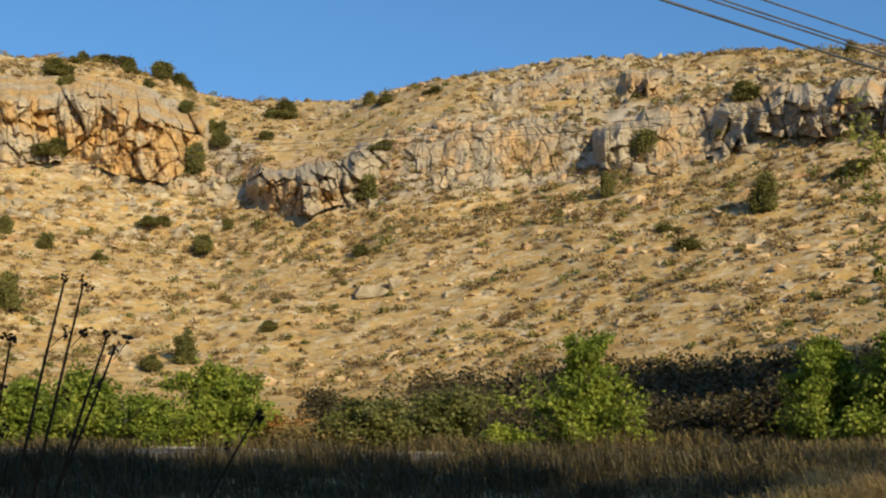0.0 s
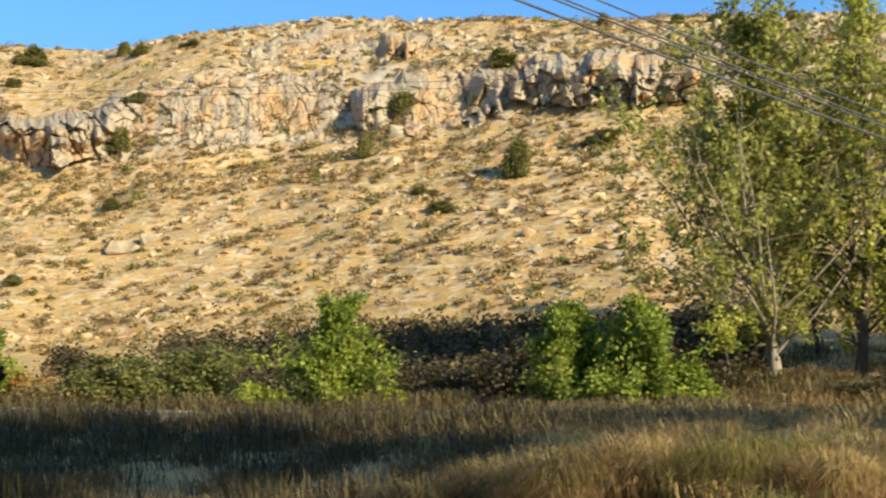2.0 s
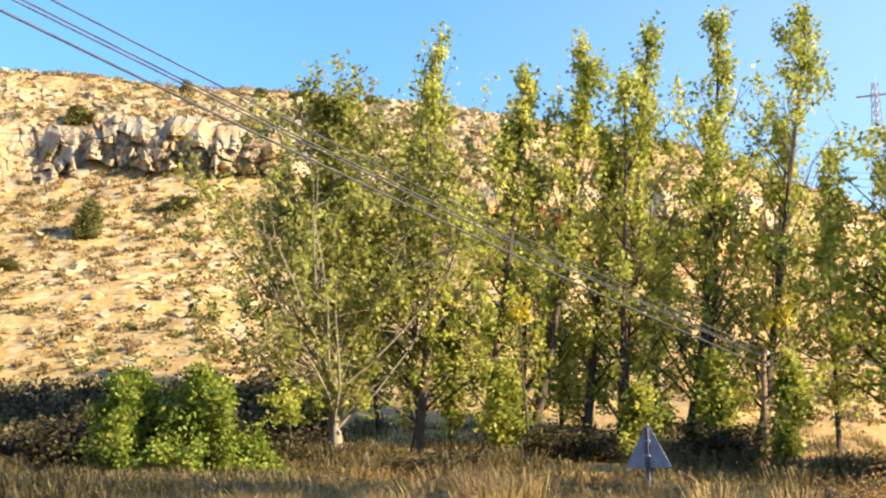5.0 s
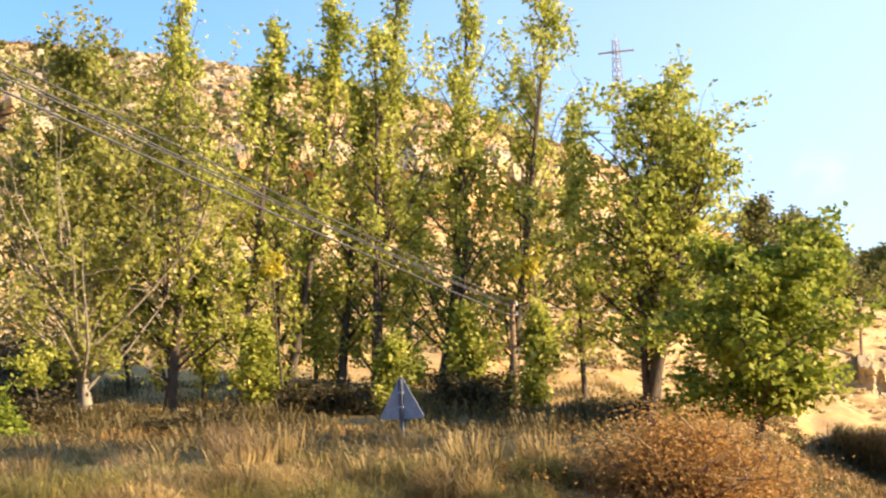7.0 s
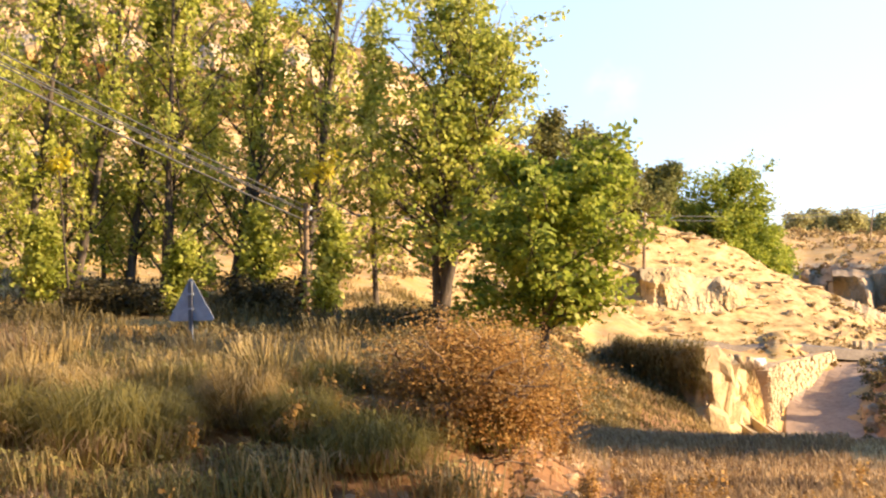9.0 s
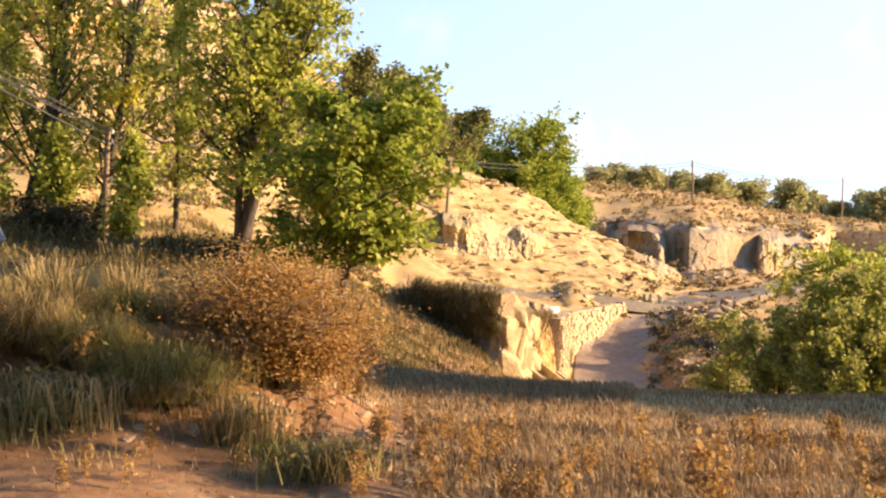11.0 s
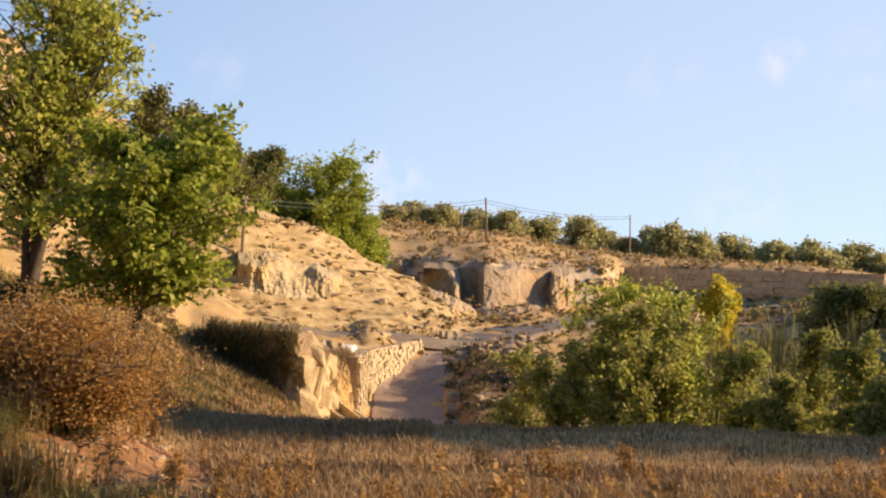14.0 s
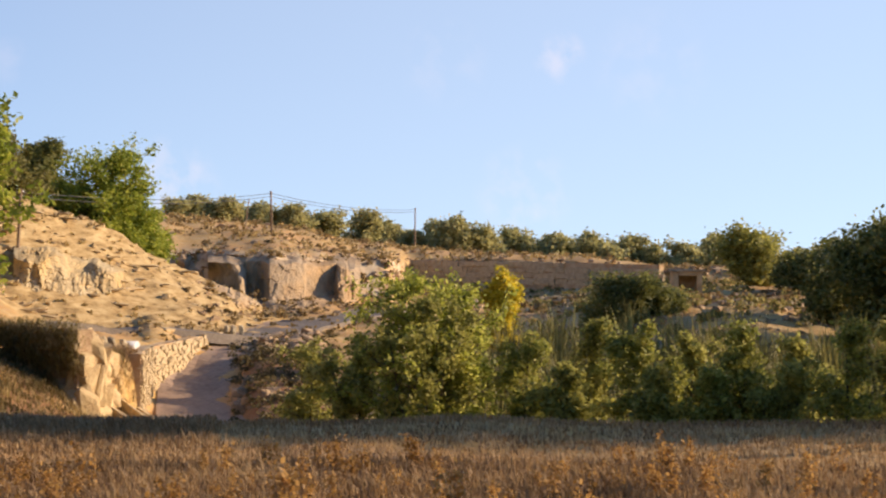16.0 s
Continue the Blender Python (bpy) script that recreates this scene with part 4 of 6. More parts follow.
tussocks("scrub", "straw and brown scrub on the cut slope", SHRUB_LEAF, 22, 49, 62, 8.05, 8.95, 0.34, 55, -0.3, 24, 0.22)
tussocks("dry_grass", "golden grass tufts on the cut slope", STRAW, 260, 49, 62, 8.05, 8.95, 0.13, 56, -0.5, 14, 0.2)
tussocks("scrub", "brown briars at the foot of the hill", BRAMBLE_AND_SHADE, 1700, -1, 22, 5.0, 6.08, 0.7, 57, -0.9, 64, 0.18, 0.8)
tussocks("scrub", "brown scrub above the quarry", SHRUB_LEAF, 300, 56, 90, 10.0, 10.8, 0.5, 58, -0.4, 22, 0.32)
tussocks("dry_grass", "straw grass above the quarry", STRAW, 800, 56, 90, 10.0, 10.8, 0.4, 59, -0.5, 14, 0.3)
tussocks("dry_grass", "dry tufts on the ground beyond the hollow", SEDGE, 900, 68, 88, 6.2, 9.0, 0.45, 62, -0.4, 26, 0.26)
# scrub whose dark leaf colour helps to shade the lane's right bank
tussocks("scrub", "scrub on the verge of the lane, dark for its shaded side", WEED_AND_SHADE, 260, 60.6, 64.5, 5.6, 7.6, 0.42, 63, -0.8, 40, 0.16)
tussocks("scrub", "brown scrub on the far terraces", SHRUB_LEAF, 700, 57, 90, 7.5, 11.0, 0.45, 54, -0.2, 22, 0.28)


# ---- trees ----
def limb(start, direction, length, n, rng, lift=0.0, wobble=0.12):
    p, d, pts = np.array(start, float), np.array(direction, float), []
    d /= np.linalg.norm(d)
    for _ in range(n):
        pts.append(p.copy())
        p = p + d * length / (n - 1)
        d = d + rng.normal(0, wobble, 3) + np.array([0, 0, lift])
        d /= np.linalg.norm(d)
    return np.array(pts)


def tree(name, label, category, at, height, spread, seed, leaf, bark=BARK, clear=0.15, limbs=26, twigs=7, density=26, leaf_size=0.16, rise=0.9,
         shape="poplar", trunk_r=0.14, puff=0.45, group="", stems=1, splay=0.28, tilt=(0.0, 0.0), skirt=0.0, gaps=0.2):
    """A trunk with limbs and twigs, and leaves in loose clusters along them."""
    rng = np.random.default_rng(seed)
    base = new(name)
    base.location = at
    wood, green = Soup(), Soup()
    for s in range(stems):
        lean = rng.normal(0, 0.04 if s == 0 else splay, 2) + np.array(tilt)
        hh = height * (1 if s == 0 else rng.uniform(0.6, 0.92))
        off = rng.normal(0, 0.22, 2) * (s > 0)
        axis = limb((off[0], off[1], -0.25), (lean[0], lean[1], 1), hh * 0.95, 12, rng, 0.12, 0.035)
        wood.tube(axis, np.linspace(trunk_r * hh / height, 0.015, 12) * np.concatenate([[1.35, 1.05], np.ones(10)]), 8)
        for i in range(max(4, int(limbs * (1 if s == 0 else 0.5)))):
            n_l = max(4, int(limbs * (1 if s == 0 else 0.5)))
            u = clear + (0.97 - clear) * (i + rng.uniform(0, 1)) / n_l
            k = u * 11
            p = axis[int(k)] * (1 - k % 1) + axis[min(int(k) + 1, 11)] * (k % 1)
            w = (u - clear) / (1 - clear)
            if shape == "poplar":
                ln = spread * (0.6 + 0.5 * math.sin(math.pi * min(1, w * 0.9 + 0.15))) * (1.1 - 0.75 * w)
            elif shape == "round":
                ln = spread * math.sqrt(max(0.06, 1 - (2 * w - 0.8) ** 2 * 0.66))
            else:
                ln = spread * (1.05 - 0.8 * w)
            ln *= rng.uniform(0.5, 1.25)
            a = rng.uniform(0, 2 * math.pi)
            up = rise * rng.uniform(0.5, 1.4) * (0.55 + 0.9 * w)
            pts = limb(p, (math.cos(a), math.sin(a), up), ln, 6, rng, 0.05 if shape == "poplar" else 0.0)
            wood.tube(pts, np.linspace(trunk_r * 0.34 * (1 - 0.6 * u), 0.008, 6), 4)
            for j in range(twigs):
                q = pts[min(5, 1 + int(rng.uniform(0, 5)))]
                tw = limb(q, rng.normal(size=3) + np.array([0, 0, 0.35 * rise]), ln * rng.uniform(0.12, 0.34), 3, rng)
                wood.tube(tw, [0.012, 0.008, 0.004], 3)
                m = int(density * (rng.uniform(0.9, 2.1) if rng.uniform() > gaps else 0.15))
                c = tw[rng.integers(1, 3, m)] + rng.normal(0, puff * 0.5, (m, 3)) * np.array([1, 1, 1.8 if shape == "poplar" else 0.9])
                c = c[c[:, 2] > max(0.04 * height, skirt)]
                if not len(c):
                    continue
                green.leaves(c, leaf_size, rng, 0.5)
    fit_height = height / max(v[:, 2].max() for v in green.v)
    for soup in (wood, green):
        soup.v = [v * np.array([1, 1, fit_height]) for v in soup.v]
    part("trunk", wood.mesh("trunk", bark, True), base)
    part("crown", green.mesh("crown", leaf), base)
    return tagged(base, label, category, group)


def tall(az, r, top):
    """Foot of a tree at a heading and distance, and its height for a top at that angle."""
    p = spot(az, r)
    return p, EYE.z + r * math.tan(radians(top)) - p.z


PL = "tall slim poplar, yellow-green leaves, in a row by the road"
p, h = tall(22.6, 44.5, 15.9)
tree("poplar", "broad poplar with pale trunk and yellow-green leaves", "poplar", p, h, 6.6, 100, HEDGE_LEAF, PALE_BARK, 0.12, 50, 9, 38, 0.19, 1.4, "poplar", 0.2, 0.26, "poplar row", 3, 0.16, (-0.02, 0.02), 0, 0.5)
LEAN = (0.12, -0.075)
for i, (az, r, top, w, st) in enumerate([(25.6, 44.5, 17.0, 4.2, 2), (28.4, 45, 16.3, 2.4, 1), (30.1, 46, 16.7, 3.0, 2), (32.2, 46.5, 13.8, 2.6, 1), (33.6, 46, 17.6, 3.8, 2), (36.2, 47, 17.8, 3.8, 2), (38.9, 49, 17.9, 4.2, 2)]):
    p, h = tall(az, r, top)
    tree("poplar", PL, "poplar", p, h, w, 101 + i, POPLAR_LEAF, BARK, 0.08, 38, 7, 30, 0.18, 1.7, "poplar", 0.17, 0.23, "poplar row", st, 0.09, LEAN, 0, 0.6)
for i, (az, r, top, w) in enumerate([(24.2, 51, 9.5, 1.6), (27.0, 47, 7.0, 1.5), (31.4, 50, 9.5, 1.6), (34.9, 51, 9.5, 1.5), (40.3, 42, 4.6, 0.9), (41.9, 47, 12.4, 1.7), (37.4, 44, 4.5, 1.2), (29.2, 43, 4.2, 1.3), (34.4, 43, 3.4, 1.1)]):
    p, h = tall(az, r, top)
    tree("poplar", "young poplar sapling among the taller trees", "poplar", p, h, w, 112 + i, POPLAR_LEAF, BARK, 0.12, 22, 8, 24, 0.18, 1.4, "poplar", 0.09, 0.26, "poplar row", gaps=0.5)
for i, (az, r, top, w) in enumerate([(30.1, 43, 6.6, 0.6), (40.4, 43, 6.4, 0.6), (20.9, 42, 3.4, 0.9)]):
    p, h = tall(az, r, top)
    tree("sapling", "thin sapling with yellow autumn leaves under the poplars", "tree", p, h, w, 125 + i, YELLOW_LEAF if i < 2 else POPLAR_LEAF, BARK, 0.6, 12, 5, 12 if i < 2 else 22, 0.16, 0.9, "round", 0.05, 0.22, "poplar row", skirt=(0.78 if i < 2 else 0.55) * h, gaps=0.3)
p, h = tall(44.4, 45, 13.7)
tree("poplar", "broad open poplar with yellowing leaves by the road", "poplar", p, h, 4.0, 133, POPLAR_LEAF, BARK, 0.26, 50, 9, 26, 0.2, 1.5, "round", 0.24, 0.28, "", 3, 0.14, (0.12, -0.1), 0, 0.5)
p, h = tall(48.25, 38, 7.2)
tree("walnut_tree", "round green walnut tree on the verge", "tree", p, h, 2.75, 140, WALNUT_LEAF, BARK, 0.28, 60, 9, 38, 0.2, 0.5, "round", 0.15, 0.34, "", 1, 0.2, (0.16, -0.17), 1.75, 0.3)
for i, (az, r, top, w) in enumerate([(48.9, 86, 7.9, 3.6), (49.8, 92, 7.3, 3.8), (50.7, 97, 7.0, 3.6), (51.8, 102, 6.1, 3.0)]):
    p, h = tall(az, r, top)
    tree("pine_tree", "dark grey-green pine behind the walnut tree", "tree", p, h, w, 144 + i, JUNIPER_LEAF, BARK, 0.12, 40, 8, 28, 0.28, 0.4, "cone", 0.16, 0.5, "pines")

YL = "bright green bushy young tree beside the road"
for i, (az, r, top, w) in enumerate([(5.6, 37.5, 4.7, 2.1), (-9.0, 37, 4.1, 1.6), (-13.6, 38, 3.9, 2.0), (-16.2, 37, 3.6, 1.6), (14.6, 37, 4.0, 1.4), (17.2, 36, 4.3, 1.7), (2.1, 37, 1.3, 0.6), (19.2, 36, 1.3, 0.8), (-11.4, 37, 2.9, 1.3)]):
    p, h = tall(az, r, top)
    tree("young_tree", YL, "tree", p, h, w, 150 + i, FRESH_LEAF, BARK, 0.03, 26, 10, 26, 0.14, 1.1, "cone", 0.05, 0.24, "roadside bushes", 3, 0.2)
for i, (az, r, top, w, m) in enumerate([(-2.6, 38, 2.7, 1.2, OLIVE_LEAF), (0.0, 38.5, 2.8, 1.2, OLIVE_LEAF), (-5.4, 38, 1.7, 1.2, DULL_GRASS), (-1.2, 41, 2.2, 1.3, OLIVE_LEAF), (-7.2, 39, 2.0, 1.2, RUST_LEAF)]):
    p, h = tall(az, r, top)
    tree("bush", "rounded dusty green bush beside the road", "bush", p, h, w, 160 + i, m, BARK, 0.03, 24, 9, 26, 0.14, 0.8, "round", 0.05, 0.26, "roadside bushes", 3, 0.3)
BR = "dark bramble thicket at the foot of the hill"
for i, az in enumerate([-4, 1.5, 3.5, 8.0, 10.0, 12.0, 14.5, 18.5, 20.5, 26.5, 32, 38, 43]):
    rng = np.random.default_rng(400 + i)
    p = spot(az + rng.uniform(-0.6, 0.6), rng.uniform(41, 47) - (3 if az > 22 else 0))
    tree("bramble_bush", BR, "bush", p, rng.uniform(1.0, 2.0) * (1 if az < 22 else 0.7), rng.uniform(1.3, 1.8), 410 + i, BRAMBLE_AND_SHADE, BARK, 0.03, 20, 7, 26, 0.16, 0.4, "round", 0.04, 0.4, "brambles", 2, 0.5)

# the hollow beside the lane
HB = "bushy green tree in the hollow beside the lane"
for i, (az, r, top, w, m, st) in enumerate([(67.3, 50, 0.95, 2.9, POPLAR_LEAF, 5), (69.6, 51, 0.6, 2.6, POPLAR_LEAF, 4), (68.4, 49, -0.3, 2.2, HOLLOW_LEAF, 3), (63.6, 55, -1.9, 1.7, HOLLOW_LEAF, 2), (65.6, 52, -1.8, 1.6, HOLLOW_LEAF, 2), (72.0, 50, -1.7, 1.4, HEDGE_LEAF, 2),
                                            (74.6, 54, -1.0, 1.2, HOLLOW_LEAF, 2), (76.3, 49, -1.2, 1.3, HEDGE_LEAF, 2), (78.4, 53, -1.6, 1.2, HOLLOW_LEAF, 2), (80.4, 48, -1.2, 1.4, HEDGE_LEAF, 2), (82.4, 54, -1.5, 1.3, HOLLOW_LEAF, 2),
                                            (84.3, 48, -0.9, 1.5, HEDGE_LEAF, 2), (86.4, 52, -1.0, 1.6, HOLLOW_LEAF, 2), (73.4, 47, -2.9, 1.0, HOLLOW_LEAF, 2), (77.4, 46, -2.8, 1.1, HOLLOW_LEAF, 2), (79.5, 46, -2.6, 1.0, HEDGE_LEAF, 2), (82.0, 46, -2.4, 1.1, HOLLOW_LEAF, 2)]):
    p, h = tall(az, r, top)
    tree("tree", HB, "tree", p, h, w, 170 + i, m, BARK, 0.06, 22, 8, 30, 0.17, 0.9, "round", 0.06, 0.26, "hollow trees", st, 0.35, gaps=0.5)
for i, (az, r, top, w) in enumerate([(76.4, 88, 0.75, 2.4), (75.4, 90, -0.2, 1.8), (77.4, 90, 0.1, 1.6)]):
    p, h = tall(az, r, top)
    tree("bush", "dense dark green bush by the stone hut", "bush", p, h, w, 190 + i, OLIVE_LEAF, BARK, 0.03, 34, 9, 40, 0.26, 0.5, "round", 0.1, 0.6, "hut bushes", 2, 0.3)
p, h = tall(71.4, 76, 0.85)
tree("young_tree", "small bright yellow tree in the hollow", "tree", p, h, 1.3, 194, YELLOW_LEAF, BARK, 0.2, 30, 8, 40, 0.22, 0.9, "round", 0.06, 0.35)
for i, (az, r, top, w) in enumerate([(55.7, 108, 5.8, 4.2), (54.4, 110, 4.4, 2.6), (57.0, 109, 4.0, 2.4), (56.9, 107, 2.9, 2.6), (53.2, 116, 5.7, 1.8)]):
    p, h = tall(az, r, top)
    tree("tree", "dark green tree at the top of the cut slope", "tree", p, max(2.5, h), w, 200 + i, WALNUT_LEAF if i < 4 else OLIVE_LEAF, BARK, 0.06, 30, 8, 34, 0.3, 0.5, "round", 0.16, 0.6, "slope trees", 2, 0.2)
for i, (az, r, top, w) in enumerate([(80.9, 118, 2.7, 3.0), (84.3, 90, 2.3, 2.6), (85.9, 84, 3.0, 3.2), (82.9, 110, 1.6, 2.4), (87.8, 80, 3.8, 3.4)]):
    p, h = tall(az, r, top)
    tree("tree", "spreading green tree behind the hollow", "tree", p, h, w, 210 + i, OLIVE_LEAF if i else HOLLOW_LEAF, BARK, 0.18, 32, 10, 34, 0.32, 0.5, "round", 0.18, 0.8, "far right trees", 2, 0.15)

# the tree belt to the right, whose shade falls over the field and the bank
BELT = [(4.5, -9, 20), (8, -9, 20), (11.3, -9, 20), (2, -12, 20), (6, -12, 20), (9.5, -12, 20), (12.5, -12.5, 20), (25.8, -9, 17), (28.6, -9, 17), (32, -9, 17), (35.5, -9, 17), (39, -9, 17),
        (43, -9, 17), (47, -9, 17), (51, -9, 17), (55, -9, 17), (28, -12, 17), (31, -12, 17), (35, -12, 17), (39, -12, 17), (45, -12, 17)]
for i, (x, y, h) in enumerate(BELT):
    a = math.degrees(math.atan2(x, y))
    tree("poplar", "tall leafy poplar in the belt along the field", "poplar", spot(a, math.hypot(x, y)), h, 3.6, 230 + i, POPLAR_LEAF, BARK, 0.06, 54, 9, 40, 0.28, 1.2, "poplar", 0.22, 0.9, "field tree belt")

# unseen high crowns, added to shade far ground but leave the crest lit
for i, (x, y) in enumerate([(15.2, -9), (18.2, -9.3), (21.2, -9)]):
    a = math.degrees(math.atan2(x, y))
    tree("poplar", "unseen bare-trunked poplar added to shade the farther ground", "poplar", spot(a, math.hypot(x, y)), 17.5, 2.6, 250 + i, POPLAR_LEAF, BARK, 0.6, 40, 8, 36, 0.28, 0.6, "round", 0.16, 0.6, "field tree belt", skirt=11.5, gaps=0.1)
# one more unseen crown, added only for broken shade on the bank
a = math.degrees(math.atan2(16.4, -8.5))
tree("tree", "unseen bare-stemmed tree added to dapple the bank", "tree", spot(a, math.hypot(16.4, -8.5)), 8.3, 1.7, 259, POPLAR_LEAF, BARK, 0.76, 22, 7, 14, 0.2, 0.3, "round", 0.1, 0.5, "field tree belt", skirt=6.9, gaps=0.72)

# the far row along the skyline
far = []
for i in range(5):
    far.append(tree("far_tree", "small round olive-green tree in the row on the skyline", "tree", (0, 0, 0), 1.0, 0.42, 220 + i, FAR_LEAF, BARK, 0.16, 30, 8, 16, 0.085, 0.55, "round", 0.035, 0.13, "skyline trees", 2, 0.2, gaps=0.3))
# heading, height angle of the top, height and width as angles
SKYLINE = [(58.2, 3.45, 0.8, 0.9), (59.1, 3.51, 0.9, 1.1), (60.3, 3.48, 0.95, 1.1), (61.6, 3.36, 1.0, 1.2), (63.0, 3.27, 1.0, 1.1), (64.4, 3.11, 1.1, 1.2), (65.8, 3.07, 1.1, 1.1), (66.7, 2.70, 1.1, 0.8), (69.2, 2.91, 1.6, 1.5), (68.5, 2.7, 1.4, 1.0),
           (70.5, 2.56, 1.3, 0.9), (71.5, 2.39, 1.3, 1.1), (73.1, 2.21, 1.2, 1.2), (74.7, 2.28, 1.4, 1.3), (76.2, 2.13, 1.3, 1.2), (78.0, 1.99, 1.3, 1.1), (79.4, 2.12, 1.4, 1.1), (83.4, 1.83, 1.4, 1.3)]
BEHIND = [(60.9, 3.1, 0.7, 1.0), (62.4, 3.0, 0.8, 1.1), (63.8, 2.75, 0.7, 1.0), (67.6, 2.2, 0.8, 0.9), (72.3, 1.95, 0.9, 1.1), (74.0, 1.9, 0.9, 1.0), (75.5, 1.85, 0.9, 1.1), (77.1, 1.8, 1.0, 1.0), (80.2, 1.6, 1.0, 1.0), (82.3, 1.5, 1.1, 1.1), (86.5, 1.8, 1.4, 1.5), (89, 1.8, 1.4, 1.5)]
first = []
for i, (az, top, h, w) in enumerate(SKYLINE + BEHIND):
    r = 204 + (i * 7) % 13
    q, h = tall(az, r, top + 0.12)
    q.z -= 0.15
    w = r * radians(w) / 0.65
    m = Matrix.Translation(q) @ Matrix.Rotation(i * 2.1, 4, "Z") @ Matrix.Diagonal((w, w, max(2.0, h), 1))
    if i < 5:
        first.append(m)
    else:
        copy_thing(far[i % 5], m)
for b, m in zip(far, first):
    b.matrix_basis = m

# junipers over the hillside: heading, height angle of the foot, height and width as angles
JL = "dark green rounded juniper bush on the rocky hillside"
kinds = []
for i in range(5):
    b = tree("juniper", JL, "juniper", (0, 0, 0), 1.0, 0.3, 300 + i, JUNIPER_LEAF, BARK, 0.0, 34, 8, 34, 0.07, 1.0, "round", 0.05, 0.14, "junipers", 2, 0.12)
    kinds.append(b)
JUNIPERS = [(-15.0, 14.81, 0.76, 1.19), (-14.5, 14.08, 0.87, 0.78), (-13.9, 15.42, 0.43, 0.54), (-14.3, 15.33, 0.33, 0.43), (-13.1, 15.36, 0.39, 1.08), (-12.2, 14.95, 0.69, 0.98), (-10.9, 14.75, 0.82, 0.87), (-10.2, 14.48, 0.65, 0.87), (-9.8, 14.37, 0.43, 0.54), (-11.4, 14.40, 0.48, 0.52), (-9.9, 13.44, 0.65, 0.82), (-12.6, 12.44, 1.08, 0.74), (-11.7, 12.62, 0.48, 0.65), (-16.3, 11.68, 0.65, 0.65), (-14.9, 11.54, 1.00, 1.43), (-11.0, 10.92, 0.69, 0.82), (-9.6, 11.14, 1.35, 0.98), (-8.6, 12.08, 0.74, 0.91), (-8.9, 12.67, 0.65, 0.56)]
DIP_JUNIPERS = [(-7.1, 13.98, 0.37, 0.43), (-6.0, 13.20, 0.82, 1.35), (-6.8, 12.40, 0.43, 0.61), (-2.6, 13.72, 0.65, 0.65), (-1.9, 13.72, 0.43, 0.65), (0.1, 14.11, 0.35, 0.65), (-16.7, 5.94, 1.63, 1.08), (-16.8, 8.79, 0.76, 0.61), (-15.3, 8.26, 0.69, 0.78), (-11.0, 9.08, 0.48, 0.95), (-9.3, 7.94, 0.95, 0.95), (-8.4, 8.88, 0.52, 0.52), (-2.8, 9.97, 1.13, 1.00), (-4.5, 10.26, 0.65, 0.87), (-3.1, 7.77, 0.56, 0.87), (-6.8, 4.91, 0.56, 0.82), (-2.1, 11.64, 0.48, 1.04)]
SLOPE_JUNIPERS = [(6.8, 9.71, 1.13, 0.65), (12.9, 8.71, 1.74, 1.30), (8.5, 11.09, 1.19, 1.30), (12.1, 11.61, 0.91, 1.00), (12.4, 13.07, 0.87, 1.30), (15.3, 14.78, 0.48, 0.82), (16.6, 14.49, 0.56, 0.56), (13.4, 15.03, 0.43, 0.65), (-11.4, 3.55, 0.76, 0.87), (-10.1, 3.74, 1.30, 1.08), (-13.4, 7.78, 0.30, 0.56), (9.8, 7.5, 0.5, 1.3), (9.0, 8.1, 0.4, 0.9), (19.5, 14.3, 0.45, 0.7), (21.0, 14.3, 0.45, 0.7), (24.0, 14.1, 0.5, 0.8), (16.4, 9.9, 0.7, 1.6)]
first = []
for i, (az, el, h, w) in enumerate(JUNIPERS + DIP_JUNIPERS + SLOPE_JUNIPERS):
    q, r = on_slope(az, el)
    q.z -= 0.05
    h, w = r * radians(h), r * radians(w) / 0.8
    m = Matrix.Translation(q) @ Matrix.Rotation(i * 1.7, 4, "Z") @ Matrix.Diagonal((w, w, h, 1))
    if i < 5:
        first.append(m)
    else:
        copy_thing(kinds[i % 5], m)
for b, m in zip(kinds, first):
    b.matrix_basis = m


# ---- posts, pylon, sign and cables ----
def utility_pole(az, r, top, label, lean=0.0, thick=0.11):
    p, h = tall(az, r, top)
    base = new("utility_pole")
    base.location = p
    s = Soup()
    s.tube([(0, 0, -0.3), (lean * 0.5, 0, h * 0.5), (lean, 0, h)], [thick, thick * 0.88, thick * 0.72], 10)
    part("pole", s.mesh("pole", TIMBER, True), base)
    for k in (0.2, 0.5):
        s = Soup()
        s.tube([(lean - 0.18, 0, h - k), (lean + 0.18, 0, h - k)], [0.02, 0.02], 6)
        b = part("bracket", s.mesh("bracket", STEEL), base)
        s = Soup()
        s.tube([(lean + 0.18, 0, h - k), (lean + 0.18, 0, h - k + 0.07), (lean + 0.18, 0, h - k + 0.12)], [0.035, 0.05, 0.02], 8)
        part("insulator", s.mesh("insulator", PAINT, True), b)
    tagged(base, label, "utility pole", "pole line")
    return Vector((p.x + lean, p.y, p.z + h))


def cable(a, b, sag, label, r=0.014, n=40):
    u = np.linspace(0, 1, n)[:, None]
    p = np.array(a)[None] * (1 - u) + np.array(b)[None] * u
    p[:, 2] -= (4 * sag * u * (1 - u))[:, 0]
    s = Soup()
    s.tube(p, np.full(n, r), 5)
    tagged(new("cable", s.mesh("cable", CABLE, True)), label, "cable", "overhead cables")


